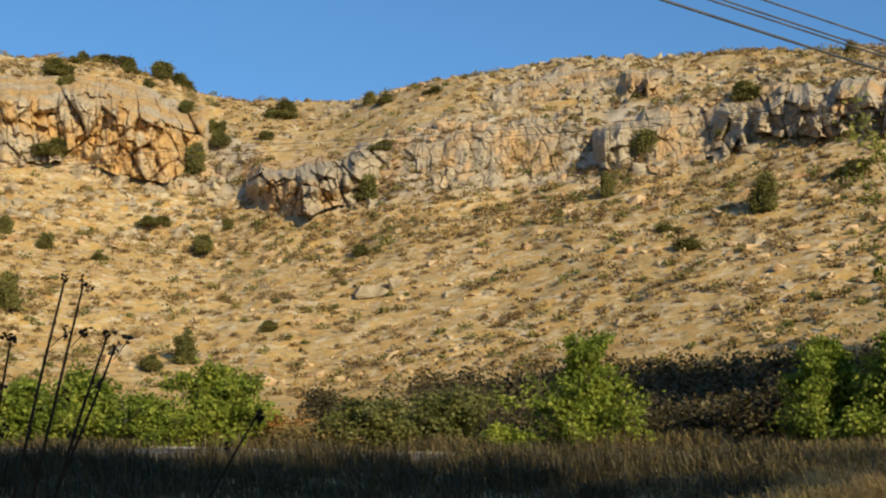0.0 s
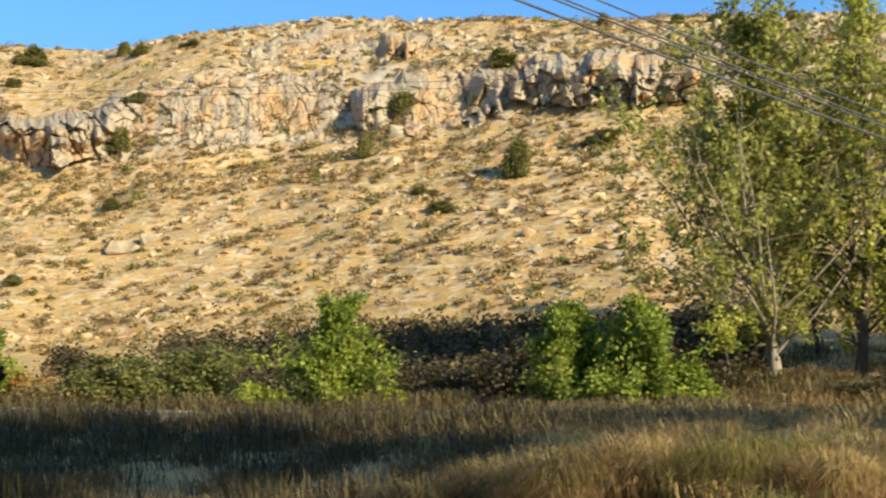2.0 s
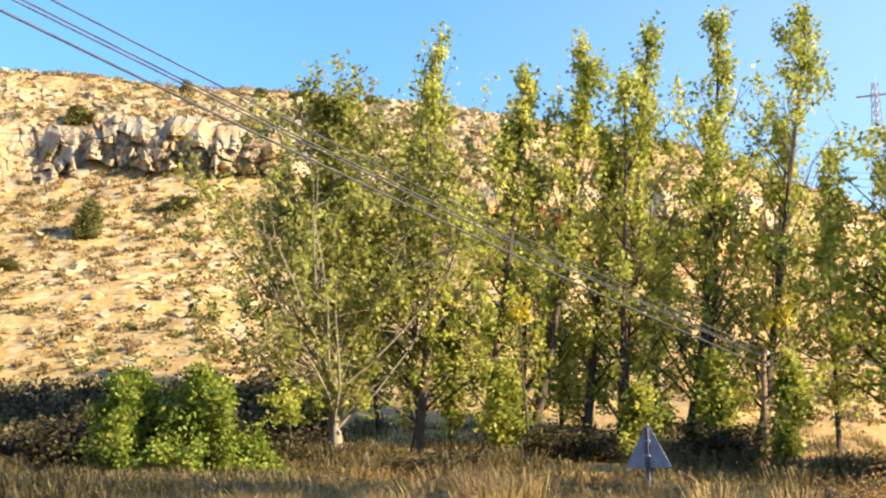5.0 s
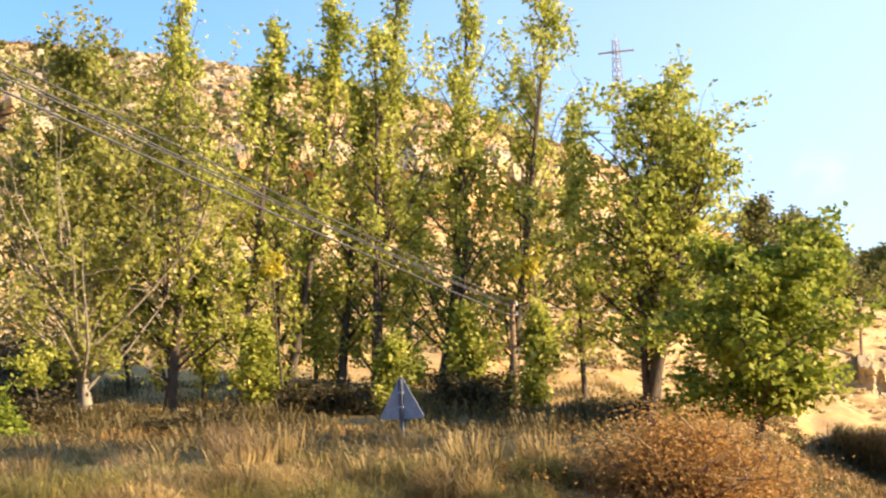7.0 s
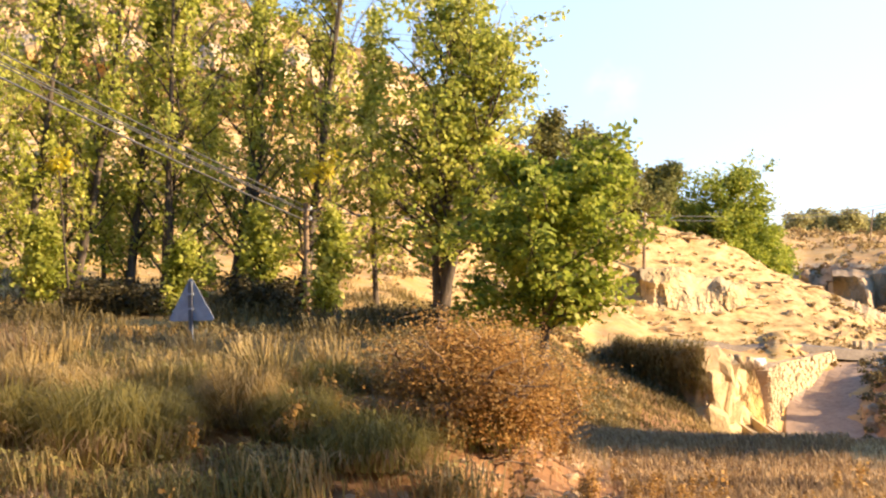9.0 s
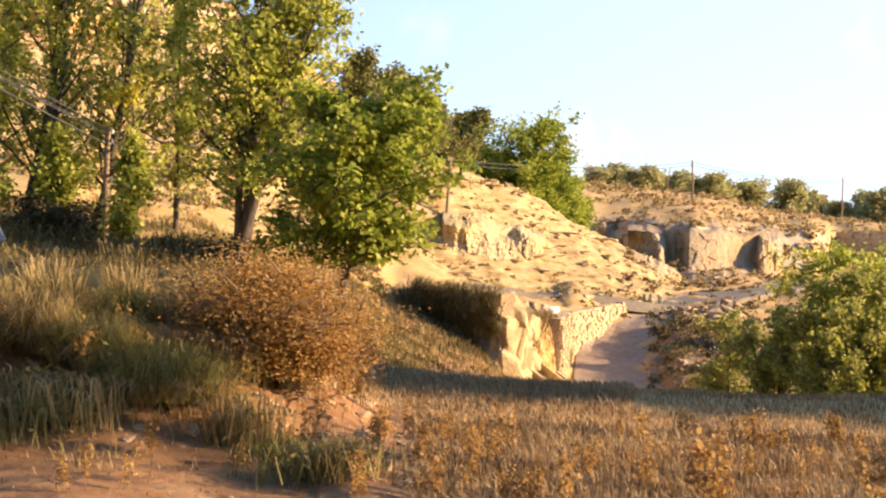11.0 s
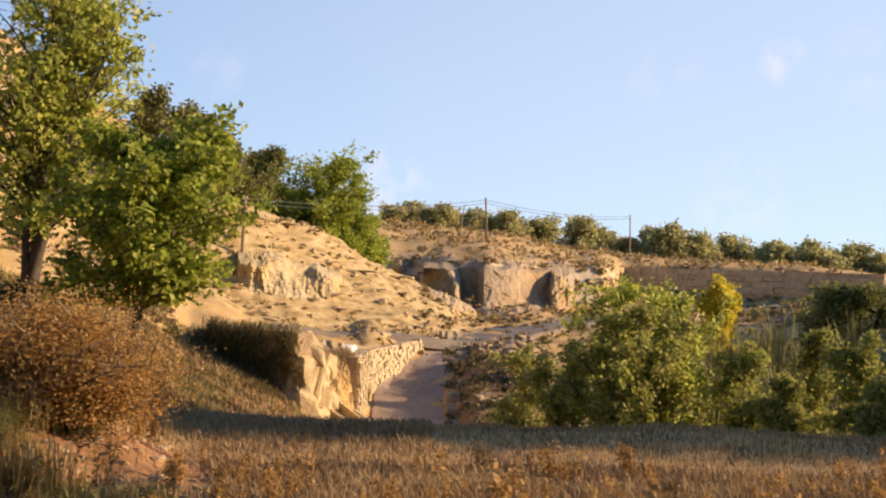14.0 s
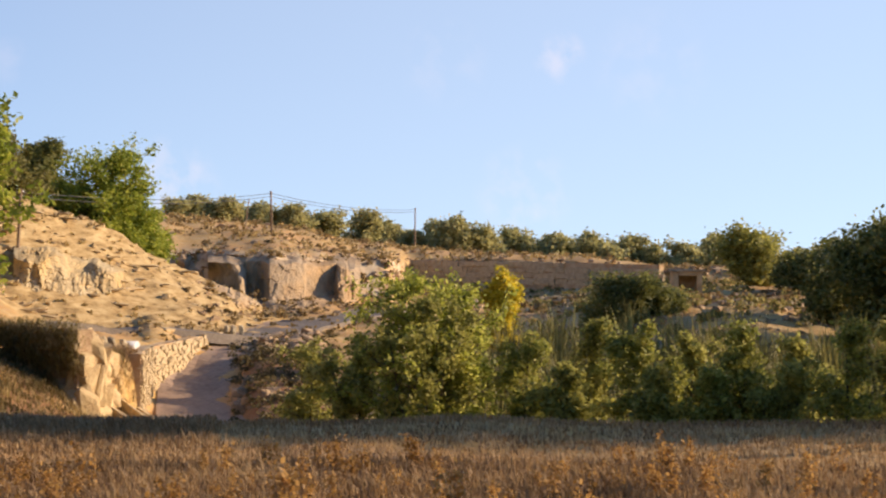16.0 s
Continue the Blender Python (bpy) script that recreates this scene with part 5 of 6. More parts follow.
UP = "weathered timber utility pole carrying overhead cables"
top_n = utility_pole(39.2, 44, 4.3, UP)
top_a = utility_pole(52.45, 94, 3.62, UP, 0.25)
top_b = utility_pole(62.07, 138, 3.68, UP, -0.3)
top_c = utility_pole(67.7, 186, 3.08, UP)
utility_pole(61.0, 150, 3.4, "leaning timber prop post beside the pole line", 0.9, 0.07)
top_l = utility_pole(-92, 32, 19.0, UP)
NEAR = heading(9.2) * 24
for k, (da, db) in enumerate([(0, 0), (0.28, 0.4), (0.36, 0.48), (0.62, 0.7)]):
    b = Vector((top_n.x, top_n.y, top_n.z - 0.55 + db * 0.65))
    a = Vector((NEAR.x, NEAR.y, 9.3 + da))
    e = b + (a - b) * 1.75
    e.z = a.z + (a.z - b.z) * 0.75 + 0.2
    cable(e, b, 0.35, "black overhead cable from pole to pole", 0.018 if k else 0.026)
for z in (-0.2, -0.5):
    d = Vector((0, 0, z))
    cable(top_n + d, top_a + d, 0.5, "grey overhead cable from pole to pole", 0.02)
    cable(top_a + d, top_b + d, 0.55, "grey overhead cable from pole to pole", 0.024)
    cable(top_b + d, top_c + d, 0.6, "grey overhead cable from pole to pole", 0.024)
for k in range(2):
    a, b = heading(-34) * 92, heading(47) * 88
    cable((a.x, a.y, 17.0 + 0.35 * k), (b.x, b.y, 17.4 + 0.35 * k), 0.6, "pale overhead cable in front of the crags", 0.014)


def pylon():
    q = spot(43.9, 116)
    h = EYE.z + 116 * math.tan(radians(14.2)) - q.z
    base = new("pylon")
    base.location = q
    w0, w1 = 0.55, 0.17
    legs = [(sx, sy) for sx in (-1, 1) for sy in (-1, 1)]
    for sx, sy in legs:
        s = Soup()
        s.tube([(sx * w0, sy * w0, -0.3), (sx * w1, sy * w1, h)], [0.065, 0.05], 4)
        part("leg", s.mesh("leg", STEEL), base)
    n = 16
    for i in range(n):
        s = Soup()
        z0, z1 = h * i / n, h * (i + 1) / n
        a, b = w0 + (w1 - w0) * i / n, w0 + (w1 - w0) * (i + 1) / n
        for k in range(4):
            (x0, y0), (x1, y1) = ((-1, -1), (1, -1), (1, 1), (-1, 1))[k], ((1, -1), (1, 1), (-1, 1), (-1, -1))[k]
            s.tube([(x0 * a, y0 * a, z0), (x1 * b, y1 * b, z1)], [0.034, 0.034], 3)
            s.tube([(x1 * a, y1 * a, z0), (x0 * b, y0 * b, z1)], [0.034, 0.034], 3)
        part("lattice", s.mesh("lattice", STEEL), base)
    t = radians(-43.9)
    c, d = math.cos(t), math.sin(t)
    s = Soup()
    for y in (-0.12, 0.12):
        s.tube([(-1.45 * c - y * d, -1.45 * d + y * c, h - 1.1), (1.45 * c - y * d, 1.45 * d + y * c, h - 1.0)], [0.06, 0.06], 4)
    part("crossarm", s.mesh("crossarm", STEEL), base)
    s = Soup()
    s.tube([(0, 0, h), (0, 0, h + 0.7)], [0.03, 0.015], 5)
    part("spike", s.mesh("spike", STEEL), base)
    tagged(base, "grey steel lattice pylon on the hilltop", "pylon")


pylon()


def road_sign():
    p = spot(34.65, 28)
    base = new("road_sign")
    base.matrix_world = Matrix.Translation(p) @ Matrix.Rotation(radians(-34.65 - 30), 4, "Z")
    z0 = 1.6 + 28 * math.tan(radians(-0.2)) - p.z
    s = Soup()
    s.box((-0.04, -0.02, -0.3), (0.04, 0.02, z0 + 0.74))
    part("post", s.mesh("post", POST_GREY), base)
    bm = bmesh.new()
    pts = []
    for k, (cx, cz) in enumerate([(-0.43, z0 + 0.035), (0.43, z0 + 0.035), (0.0, z0 + 0.76)]):
        for j in range(5):
            a = radians(-150 + 120 * k + (j - 2) * 28)
            pts.append((cx + 0.045 * math.cos(a), cz + 0.045 * math.sin(a)))
    f = bm.faces.new([bm.verts.new((x, 0.028, z)) for x, z in pts])
    e = bmesh.ops.extrude_face_region(bm, geom=[f])
    bmesh.ops.translate(bm, verts=[v for v in e["geom"] if isinstance(v, bmesh.types.BMVert)], vec=(0, 0.012, 0))
    bmesh.ops.recalc_face_normals(bm, faces=bm.faces)
    me = bpy.data.meshes.new("plate")
    bm.to_mesh(me)
    bm.free()
    me.materials.append(STEEL)
    plate = part("plate", me, base, "bare grey metal back of a triangular warning plate")
    for z in (0.2, 0.48):
        s = Soup()
        s.box((-0.07, -0.035, z0 + z), (0.07, 0.026, z0 + z + 0.035))
        part("clamp", s.mesh("clamp", STEEL), plate)
    tagged(base, "triangular warning sign seen from its grey back", "road sign")


road_sign()


# ---- walls beside the lane, hut and terrace wall ----
BLOCKS = []
for i in range(6):
    rng = np.random.default_rng(800 + i)
    bm = bmesh.new()
    bmesh.ops.create_cube(bm, size=1.0)
    bmesh.ops.bevel(bm, geom=bm.edges[:], offset=0.09, segments=1, affect="EDGES")
    for v in bm.verts:
        v.co += Vector(rng.normal(0, 0.035, 3))
    me = bpy.data.meshes.new("stone")
    bm.to_mesh(me)
    bm.free()
    BLOCKS.append(me)


def stone_mat(name, a, b):
    n = Nodes(name, 0.95)
    f = n.noise(3.0, 6, 0.65)
    c = n.mix(n.each(), n.ramp(f, (0.3, a), (0.7, b)), n.ramp(f, (0.3, tuple(v * 0.8 for v in a)), (0.7, tuple(v * 0.9 for v in b))))
    n.bump(f, 0.7, 0.06)
    return n.done(c)


STONE = stone_mat("wall_stone", (0.42, 0.31, 0.17), (0.62, 0.49, 0.30))
for me in BLOCKS:
    me.materials.append(STONE)


def stone_wall(label, a, b, za, zb, ha, hb, thick, stone, seed, face=1.0, core=None, lowest=0.0):
    """A core with coursed stones proud of it, from a to b; z and height at the two ends."""
    rng = np.random.default_rng(seed)
    a, b = Vector((a.x, a.y, 0)), Vector((b.x, b.y, 0))
    d = (b - a).normalized()
    nrm = Vector((d.y, -d.x, 0)) * face
    length = (b - a).length
    base = new("retaining_wall")
    base.location = (a.x, a.y, za)
    s = Soup()
    n = 12
    ring = []
    for i in range(n + 1):
        u = i / n
        c = d * length * u
        zz, hh = (zb - za) * u, ha + (hb - ha) * u
        for off, z in ((0, zz - 0.8), (0, zz + hh), (-thick, zz + hh), (-thick, zz - 0.8)):
            ring.append((c.x + nrm.x * off, c.y + nrm.y * off, z))
    i, j = np.arange(n)[:, None], np.arange(4)[None]
    q = np.stack([i * 4 + j, i * 4 + (j + 1) % 4, (i + 1) * 4 + (j + 1) % 4, (i + 1) * 4 + j], -1).reshape(-1, 4)
    s.add(ring, q)
    s.f[4].append(np.array([[0, 3, 2, 1], [n * 4, n * 4 + 1, n * 4 + 2, n * 4 + 3]]))
    part("core", s.mesh("core", core or ROCK_ORANGE), base)
    turn = math.atan2(d.y, d.x)
    rows = int(math.ceil(max(ha, hb) / (stone * 0.68)))
    for k in range(rows):
        x = rng.uniform(0, stone * 0.6)
        while x < length - 0.2:
            w = stone * rng.uniform(0.55, 1.9)
            u = min(1, (x + w / 2) / length)
            hh = ha + (hb - ha) * u
            z = stone * 0.68 * (k + 0.5)
            if lowest * hh <= z < hh - stone * 0.25:
                c = d * (x + w / 2) + nrm * rng.uniform(-0.13, 0.02)
                ob = new("stone", BLOCKS[int(rng.integers(0, 6))])
                ob.parent = base
                ob.matrix_local = Matrix.Translation((c.x, c.y, (zb - za) * u + z + rng.normal(0, 0.02))) @ Matrix.Rotation(turn, 4, "Z") @ Matrix.Diagonal((w * 0.98, 0.34, stone * 0.68 * rng.uniform(0.75, 1.25), 1)) @ Matrix.Rotation(rng.normal(0, 0.06), 4, "Y")
            x += w
    return tagged(base, label, "wall")


def flat_spot(az, r):
    h = heading(az) * r
    return Vector((h.x, h.y, 0))


WL = "sunlit dry-stone retaining wall between lane and road"
stone_wall(WL, flat_spot(57.05, 66.5), flat_spot(57.5, 76), -4.8, -3.9, 3.3, 2.4, 0.7, 0.34, 901)
stone_wall(WL, flat_spot(57.5, 76.2), flat_spot(60.1, 90), -3.9, -2.0, 2.3, 0.7, 0.7, 0.34, 902)
# core browner than in the sunlit walls: part of its shade is colour
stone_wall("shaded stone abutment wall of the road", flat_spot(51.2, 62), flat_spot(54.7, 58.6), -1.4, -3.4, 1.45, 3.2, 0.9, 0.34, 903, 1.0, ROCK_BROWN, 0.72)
rng = np.random.default_rng(906)
u = rng.uniform(0, 1, 2600)
edge = np.stack([np.array(flat_spot(51.2, 61.9)), np.array(flat_spot(54.7, 58.5))])
feet = edge[0] * (1 - u[:, None]) + edge[1] * u[:, None] + rng.normal(0, 0.12, (2600, 3)) * np.array([1, 1, 0])
feet[:, 2] = -1.4 - 2.0 * u + (1.45 + 1.75 * u) * rng.uniform(0.35, 1.02, 2600)
soup = Soup()
soup.blades(feet, np.full(2600, 0.5), 0.03, rng, 2.2, (-0.45, -0.6))
tagged(new("mound_grass", soup.mesh("mound_grass", DULL_GRASS)), "dry brown grass hanging down the abutment", "grass", kind="stuff")
rng = np.random.default_rng(904)
u = rng.uniform(0, 1, 90)
pos = np.stack([u * 0, u * 0, u * 0], -1)
for k in range(90):
    q = flat_spot(54.75 + 0.95 * u[k], 58.7 + 5.8 * u[k] + rng.normal(0, 0.25))
    pos[k] = (q.x, q.y, -4.4 + rng.uniform(0, 1) * (3.7 - 1.1 * u[k]))
soup = Soup()
strew(soup, pos, rng.uniform(0.35, 0.75, (90, 1)) * rng.uniform(0.8, 1.2, (90, 3)) * np.array([1, 1, 1.2]), rng, False, 0.15)
tagged(new("rock_face", soup.mesh("rock_face", ROCK_PALE)), "sunlit crumbling rock face at the end of the wall", "rocks", kind="stuff")
stone_wall("long terrace wall of brown stone", flat_spot(67.5, 150), flat_spot(77.3, 131.5), 2.0, 1.6, 2.3, 2.0, 0.8, 0.8, 905)



def kerb_stones():
    for i, (az, r) in enumerate([(54.95, 66), (55.3, 66.6), (55.65, 67.4), (56.0, 68.2), (56.4, 69.0), (60.35, 92.2), (60.6, 93.2), (60.9, 94.2)]):
        p = spot(az, r)
        rng = np.random.default_rng(950 + i)
        s = Soup()
        v, f = SHAPES[i % 6]
        s.add(v * np.array([0.17, 0.17, 0.34]) + np.array([0, 0, 0.24]), f)
        ob = new("marker_stone", s.mesh("marker_stone", ROCK))
        ob.matrix_world = Matrix.Translation((p.x, p.y, max(p.z, -1.5))) @ Matrix.Rotation(rng.uniform(0, 6), 4, "Z")
        tagged(ob, "upright rough kerb stone along the road edge", "stone", "kerb stones")


kerb_stones()
s = Soup()
s.add(SHAPES[2][0] * np.array([0.42, 0.28, 0.24]) + np.array([0, 0, 0.2]), SHAPES[2][1])
ob = new("painted_stone", s.mesh("painted_stone", PAINT))
ob.location = spot(56.75, 70.5)
tagged(ob, "white-painted block at the road edge", "stone")
for i, (az, r, ln, zz, hh) in enumerate([(56.3, 61.5, 2.4, -4.6, 0.9), (56.75, 62.8, 2.2, -4.6, 1.0), (57.25, 64.2, 1.6, -4.8, 0.9)]):
    s = Soup()
    s.box((-0.09, -ln / 2, 0), (0.09, ln / 2, hh), 0, (0, 0, 0), 0.03, np.random.default_rng(970 + i))
    ob = new("kerb_slab", s.mesh("kerb_slab", STONE))
    h = heading(az) * r
    ob.matrix_world = Matrix.Translation((h.x, h.y, zz)) @ Matrix.Rotation(radians(-az + 28), 4, "Z") @ Matrix.Rotation(radians(14), 4, "X")
    tagged(ob, "pale stone slab set on edge beside the lane", "slab", "lane slabs")


def hut():
    p = spot(78.4, 100)
    base = new("stone_hut")
    base.matrix_world = Matrix.Translation((p.x, p.y, p.z - 0.1)) @ Matrix.Rotation(radians(-78.4 + 8), 4, "Z")
    for nm, lo, hi in (("wall", (-1.0, 0, 0), (-0.6, 1.6, 2.0)), ("wall", (0.65, 0, 0), (1.0, 1.6, 2.0)), ("back_wall", (-0.6, 1.3, 0), (0.65, 1.6, 2.0)), ("lintel", (-0.6, 0, 1.72), (0.65, 0.35, 2.0)), ("roof", (-1.15, -0.1, 2.0), (1.15, 1.75, 2.16))):
        s = Soup()
        s.box(lo, hi, 0, (0, 0, 0), 0.02, np.random.default_rng(5))
        part(nm, s.mesh(nm, ROCK_PALE if nm != "roof" else ROCK), base)
    tagged(base, "small roofless-looking stone hut with open dark doorway", "hut")


hut()


# ---- grasses and weeds ----
def meadow(name, label, mat, n, az_lo, az_hi, r_lo, r_hi, height, width, seed, clump=0.0, thresh=-9.0, wind=(-0.1, 0.05), lean=0.5):
    rng = np.random.default_rng(seed)
    if clump:
        k = max(1, n // 70)
        a, r = rng.uniform(az_lo, az_hi, k), np.sqrt(rng.uniform(r_lo ** 2, r_hi ** 2, k))
        size = rng.uniform(0.35, 1.5, k)
        a, r, sc = np.repeat(a, 70), np.repeat(r, 70), np.repeat(size, 70)
        mid = np.stack([r * np.sin(np.radians(a)), r * np.cos(np.radians(a))], -1)
        a = a + rng.normal(0, 1, len(a)) * np.degrees(clump / r)
        r = r + rng.normal(0, clump, len(r))
    else:
        a, r, sc = rng.uniform(az_lo, az_hi, n), np.sqrt(rng.uniform(r_lo ** 2, r_hi ** 2, n)), 1.0
    p = lands(a, r)
    keep = (fbm(p[:, 0] * 0.45, p[:, 1] * 0.45, 0, seed, 2) > thresh) & (rng.uniform(0, 1, len(p)) < 0.15 + (np.hypot(p[:, 0], p[:, 1]) - r_lo) / (0.25 * r_lo))
    p = p[keep]
    hh = height * (np.asarray(sc)[keep] if clump else 1.0) * np.clip(0.45 + (np.hypot(p[:, 0], p[:, 1]) - r_lo) / (0.45 * r_lo), 0.45, 1.0)
    p[:, 2] -= 0.03
    s = Soup()
    s.blades(p, hh, width, rng, lean, wind, mid[keep] if clump else None)
    return tagged(new(name, s.mesh(name, mat)), label, "grass", kind="stuff")


meadow("field_grass", "dry straw grass of the field", FIELD_STRAW, 58000, 51.5, 95, 6.5, 13.0, 0.17, 0.010, 61, 0, -0.9)
meadow("field_grass", "dull brown stubble of the field", FIELD_STRAW, 40000, 51, 95, 9, 18.0, 0.10, 0.012, 62)
meadow("bank_grass", "tall straw tufts on the bank", STRAW, 9000, 13, 46, 12.2, 22, 0.40, 0.007, 63, 0.12, 0.1, (-0.4, 0.1), 1.6)
meadow("bank_grass", "dull brown-green grass covering the bank", DULL_GRASS, 14000, 8, 49, 12.2, 27, 0.31, 0.008, 64, 0.17, 0.05, (-0.35, 0.1), 1.6)
meadow("bank_grass", "short dull grass on the bank", DULL_GRASS, 5500, 11, 50, 12.5, 27, 0.16, 0.012, 70, 0.3, -0.1, (-0.1, 0.1), 0.8)
meadow("bank_grass", "straw grass over the near bank", STRAW, 2000, 12, 48, 11.5, 15, 0.26, 0.009, 71, 0.12, 0.05, (-0.2, 0.1), 0.9)
meadow("bank_grass", "dull grass over the near bank", DULL_GRASS, 2500, 11, 46, 9.0, 15, 0.22, 0.009, 72, 0.16, -0.1, (-0.2, 0.1), 0.9)
# left foreground: these two take a near-black leaf colour in place of shade
meadow("bank_grass", "matted grass in front of the road, darkened to stand for shade", BRAMBLE_AND_SHADE, 30000, -24, 13, 20, 30, 0.5, 0.02, 73, 0.3, -9, (-0.1, 0), 0.8)
meadow("bank_grass", "brown matted weeds on the bank, darkened to stand for shade", BRAMBLE_AND_SHADE, 22000, -24, 12, 8.2, 21, 0.3, 0.014, 76, 0.25, -0.5, (-0.1, 0), 0.9)
meadow("bank_grass", "thin short grass over bare brown soil", FIELD_STRAW, 3000, 5, 52, 8, 13, 0.12, 0.009, 77, 0, -9, (-0.1, 0.05), 1.2)
meadow("bank_grass", "green grass patches on the bank", GREEN_GRASS, 5000, 11, 48, 12, 26, 0.34, 0.014, 65, 0.2, 0.2, (-0.1, 0), 0.9)
meadow("verge_grass", "brown weeds between bank and road", DULL_GRASS, 16000, 14, 46, 19, 28.5, 0.42, 0.018, 81, 0.3, -0.4, (-0.2, 0.1), 1.0)
meadow("verge_grass", "dark weeds between bank and road", WEED_AND_SHADE, 24000, 8, 46, 20, 28.5, 0.4, 0.02, 82, 0.3, -0.2, (-0.2, 0.1), 1.0)
# weeds along the road, their dark tone imitating the shaded verge
meadow("verge_grass", "tall weeds along the roadside, darkened for the shade there", WEED_AND_SHADE, 26000, 12, 46, 20, 31, 0.5, 0.03, 83, 0.4, -0.6, (-0.2, 0.1), 1.8)
meadow("verge_grass", "tall brown weeds along the roadside", RUST_LEAF, 5000, 14, 46, 20, 30, 0.55, 0.02, 84, 0.3, 0.1, (-0.2, 0.1), 1.8)
meadow("verge_grass", "brown dry grass on the verge under the trees", DULL_GRASS, 12000, 43, 52, 35.5, 56, 0.4, 0.03, 66, 0.3, -9, (-0.1, 0.05), 1.2)
meadow("verge_grass", "brown weeds behind the poplar trunks", WEED_AND_SHADE, 12000, 16, 42, 46, 53, 0.5, 0.035, 87, 0.4, -9, (-0.1, 0.05), 1.5)
# scrub under the poplars; its dark colour also paints the trees' shade
meadow("verge_grass", "brown undergrowth below the poplars, darkened for the tree shade", WEED_AND_SHADE, 34000, -24, 45, 31, 47, 0.6, 0.035, 86, 0.4, -9, (-0.1, 0.05), 1.6)
meadow("verge_grass", "straw grass on the verge under the trees", STRAW, 9000, 20, 56, 46, 60, 0.4, 0.03, 67, 0.3, 0.0, (-0.1, 0.05), 1.2)
# mound grass in a dark colour that stands for the shade over it
meadow("mound_grass", "matted brown grass over the mound, darkened for its shade", WEED_AND_SHADE, 30000, 47, 57.5, 22, 61, 0.24, 0.03, 68, 0.35)
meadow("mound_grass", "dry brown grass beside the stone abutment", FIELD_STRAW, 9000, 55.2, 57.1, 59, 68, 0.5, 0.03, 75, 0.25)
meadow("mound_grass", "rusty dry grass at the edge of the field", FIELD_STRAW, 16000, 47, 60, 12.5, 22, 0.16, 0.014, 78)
# again a dark grass tone instead of shade on the mound
meadow("mound_grass", "dull grass over the mound, darkened for its shade", WEED_AND_SHADE, 16000, 46, 58, 20, 60, 0.2, 0.025, 74, 0.35)
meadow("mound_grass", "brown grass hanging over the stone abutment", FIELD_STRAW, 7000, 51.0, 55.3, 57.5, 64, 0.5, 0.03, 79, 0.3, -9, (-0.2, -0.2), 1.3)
# dark grass colour adds to the shade of the abutment face
meadow("mound_grass", "matted grass over the abutment face, darkened for its shade", WEED_AND_SHADE, 16000, 50.6, 55.0, 56.8, 63, 0.55, 0.035, 85, 0.3, -9, (-0.2, -0.2), 1.5)
meadow("mound_grass", "dull grass hanging over the stone abutment", DULL_GRASS, 5000, 51.0, 57.0, 57.5, 66, 0.45, 0.03, 80, 0.3, -9, (-0.2, -0.2), 1.3)
meadow("reeds", "tall green reeds in the hollow", GREEN_GRASS, 16000, 70, 90, 58, 74, 2.6, 0.06, 69, 0.5, -9, (-0.05, 0), 0.25)


def grass_tuft(i, az, r, h, mat, n=170):
    rng = np.random.default_rng(600 + i)
    b = rng.normal(0, 0.07, (n, 3)) * np.array([1, 1, 0])
    s = Soup()
    s.blades(b, h, 0.011, rng, 1.0, (-0.12, 0.05), np.zeros((n, 2)))
    ob = new("grass_tuft", s.mesh("grass_tuft", mat))
    ob.location = spot(az, r, 0.02)
    tagged(ob, "tall arching tuft of dry straw grass on the bank", "grass", "bank tufts")


for i, (az, r, h) in enumerate([(33.5, 12.4, 0.62), (37.2, 12.8, 0.7), (40.2, 12.4, 0.72), (42.6, 13.5, 0.6), (31.0, 13.0, 0.55), (28.2, 12.6, 0.6), (25.2, 13.4, 0.65), (22.0, 12.8, 0.6), (19.0, 13.2, 0.7),
                                (16.4, 12.9, 0.6), (34.8, 16, 0.7), (38.6, 16.5, 0.7), (43.4, 15.5, 0.7), (24.0, 16, 0.6), (20.4, 15, 0.6), (29.6, 15.5, 0.65), (14.0, 14, 0.5)]):
    grass_tuft(i, az, r, h * 0.8, STRAW if i % 4 else DULL_GRASS)


rng = np.random.default_rng(620)
for i in range(24):
    grass_tuft(40 + i, rng.uniform(12, 44), rng.uniform(12, 15), rng.uniform(0.3, 0.65), (STRAW, DULL_GRASS, FIELD_STRAW)[i % 3], int(rng.integers(90, 200)))


def rust_bush(name, label, az, r, h, w, seed, mat, density=60):
    p = spot(az, r, 0.05)
    return tree(name, label, "bush", p, h, w, seed, mat, TIMBER, 0.02, 44, 10, density, 0.034, 0.9, "round", 0.02, 0.26, "", 6, 0.45)


rust_bush("thorn_bush", "rust-brown thorn bush with withered leaves on the bank", 45.5, 12.0, 1.24, 0.82, 501, RUST_LEAF, 46)
rust_bush("thorn_bush", "withered tan bush on the bank", 43.6, 13.4, 0.8, 0.5, 503, STRAW, 40)
for i, (az, r, h, w, m) in enumerate([(40.5, 20, 0.55, 0.5, GREEN_GRASS), (42.0, 20, 0.5, 0.6, GREEN_GRASS), (41.2, 19.4, 0.4, 0.5, FRESH_LEAF), (30.5, 11.5, 0.3, 0.4, GREEN_GRASS), (36.6, 21, 0.6, 0.6, DULL_GRASS)]):
    p = spot(az, r, 0.05)
    tree("weed_clump", "grey-green leafy weed clump on the bank", "weed", p, h, w, 510 + i, m, TIMBER, 0.02, 24, 7, 40, 0.06, 0.6, "round", 0.015, 0.2, "weed clumps", 3, 0.5)


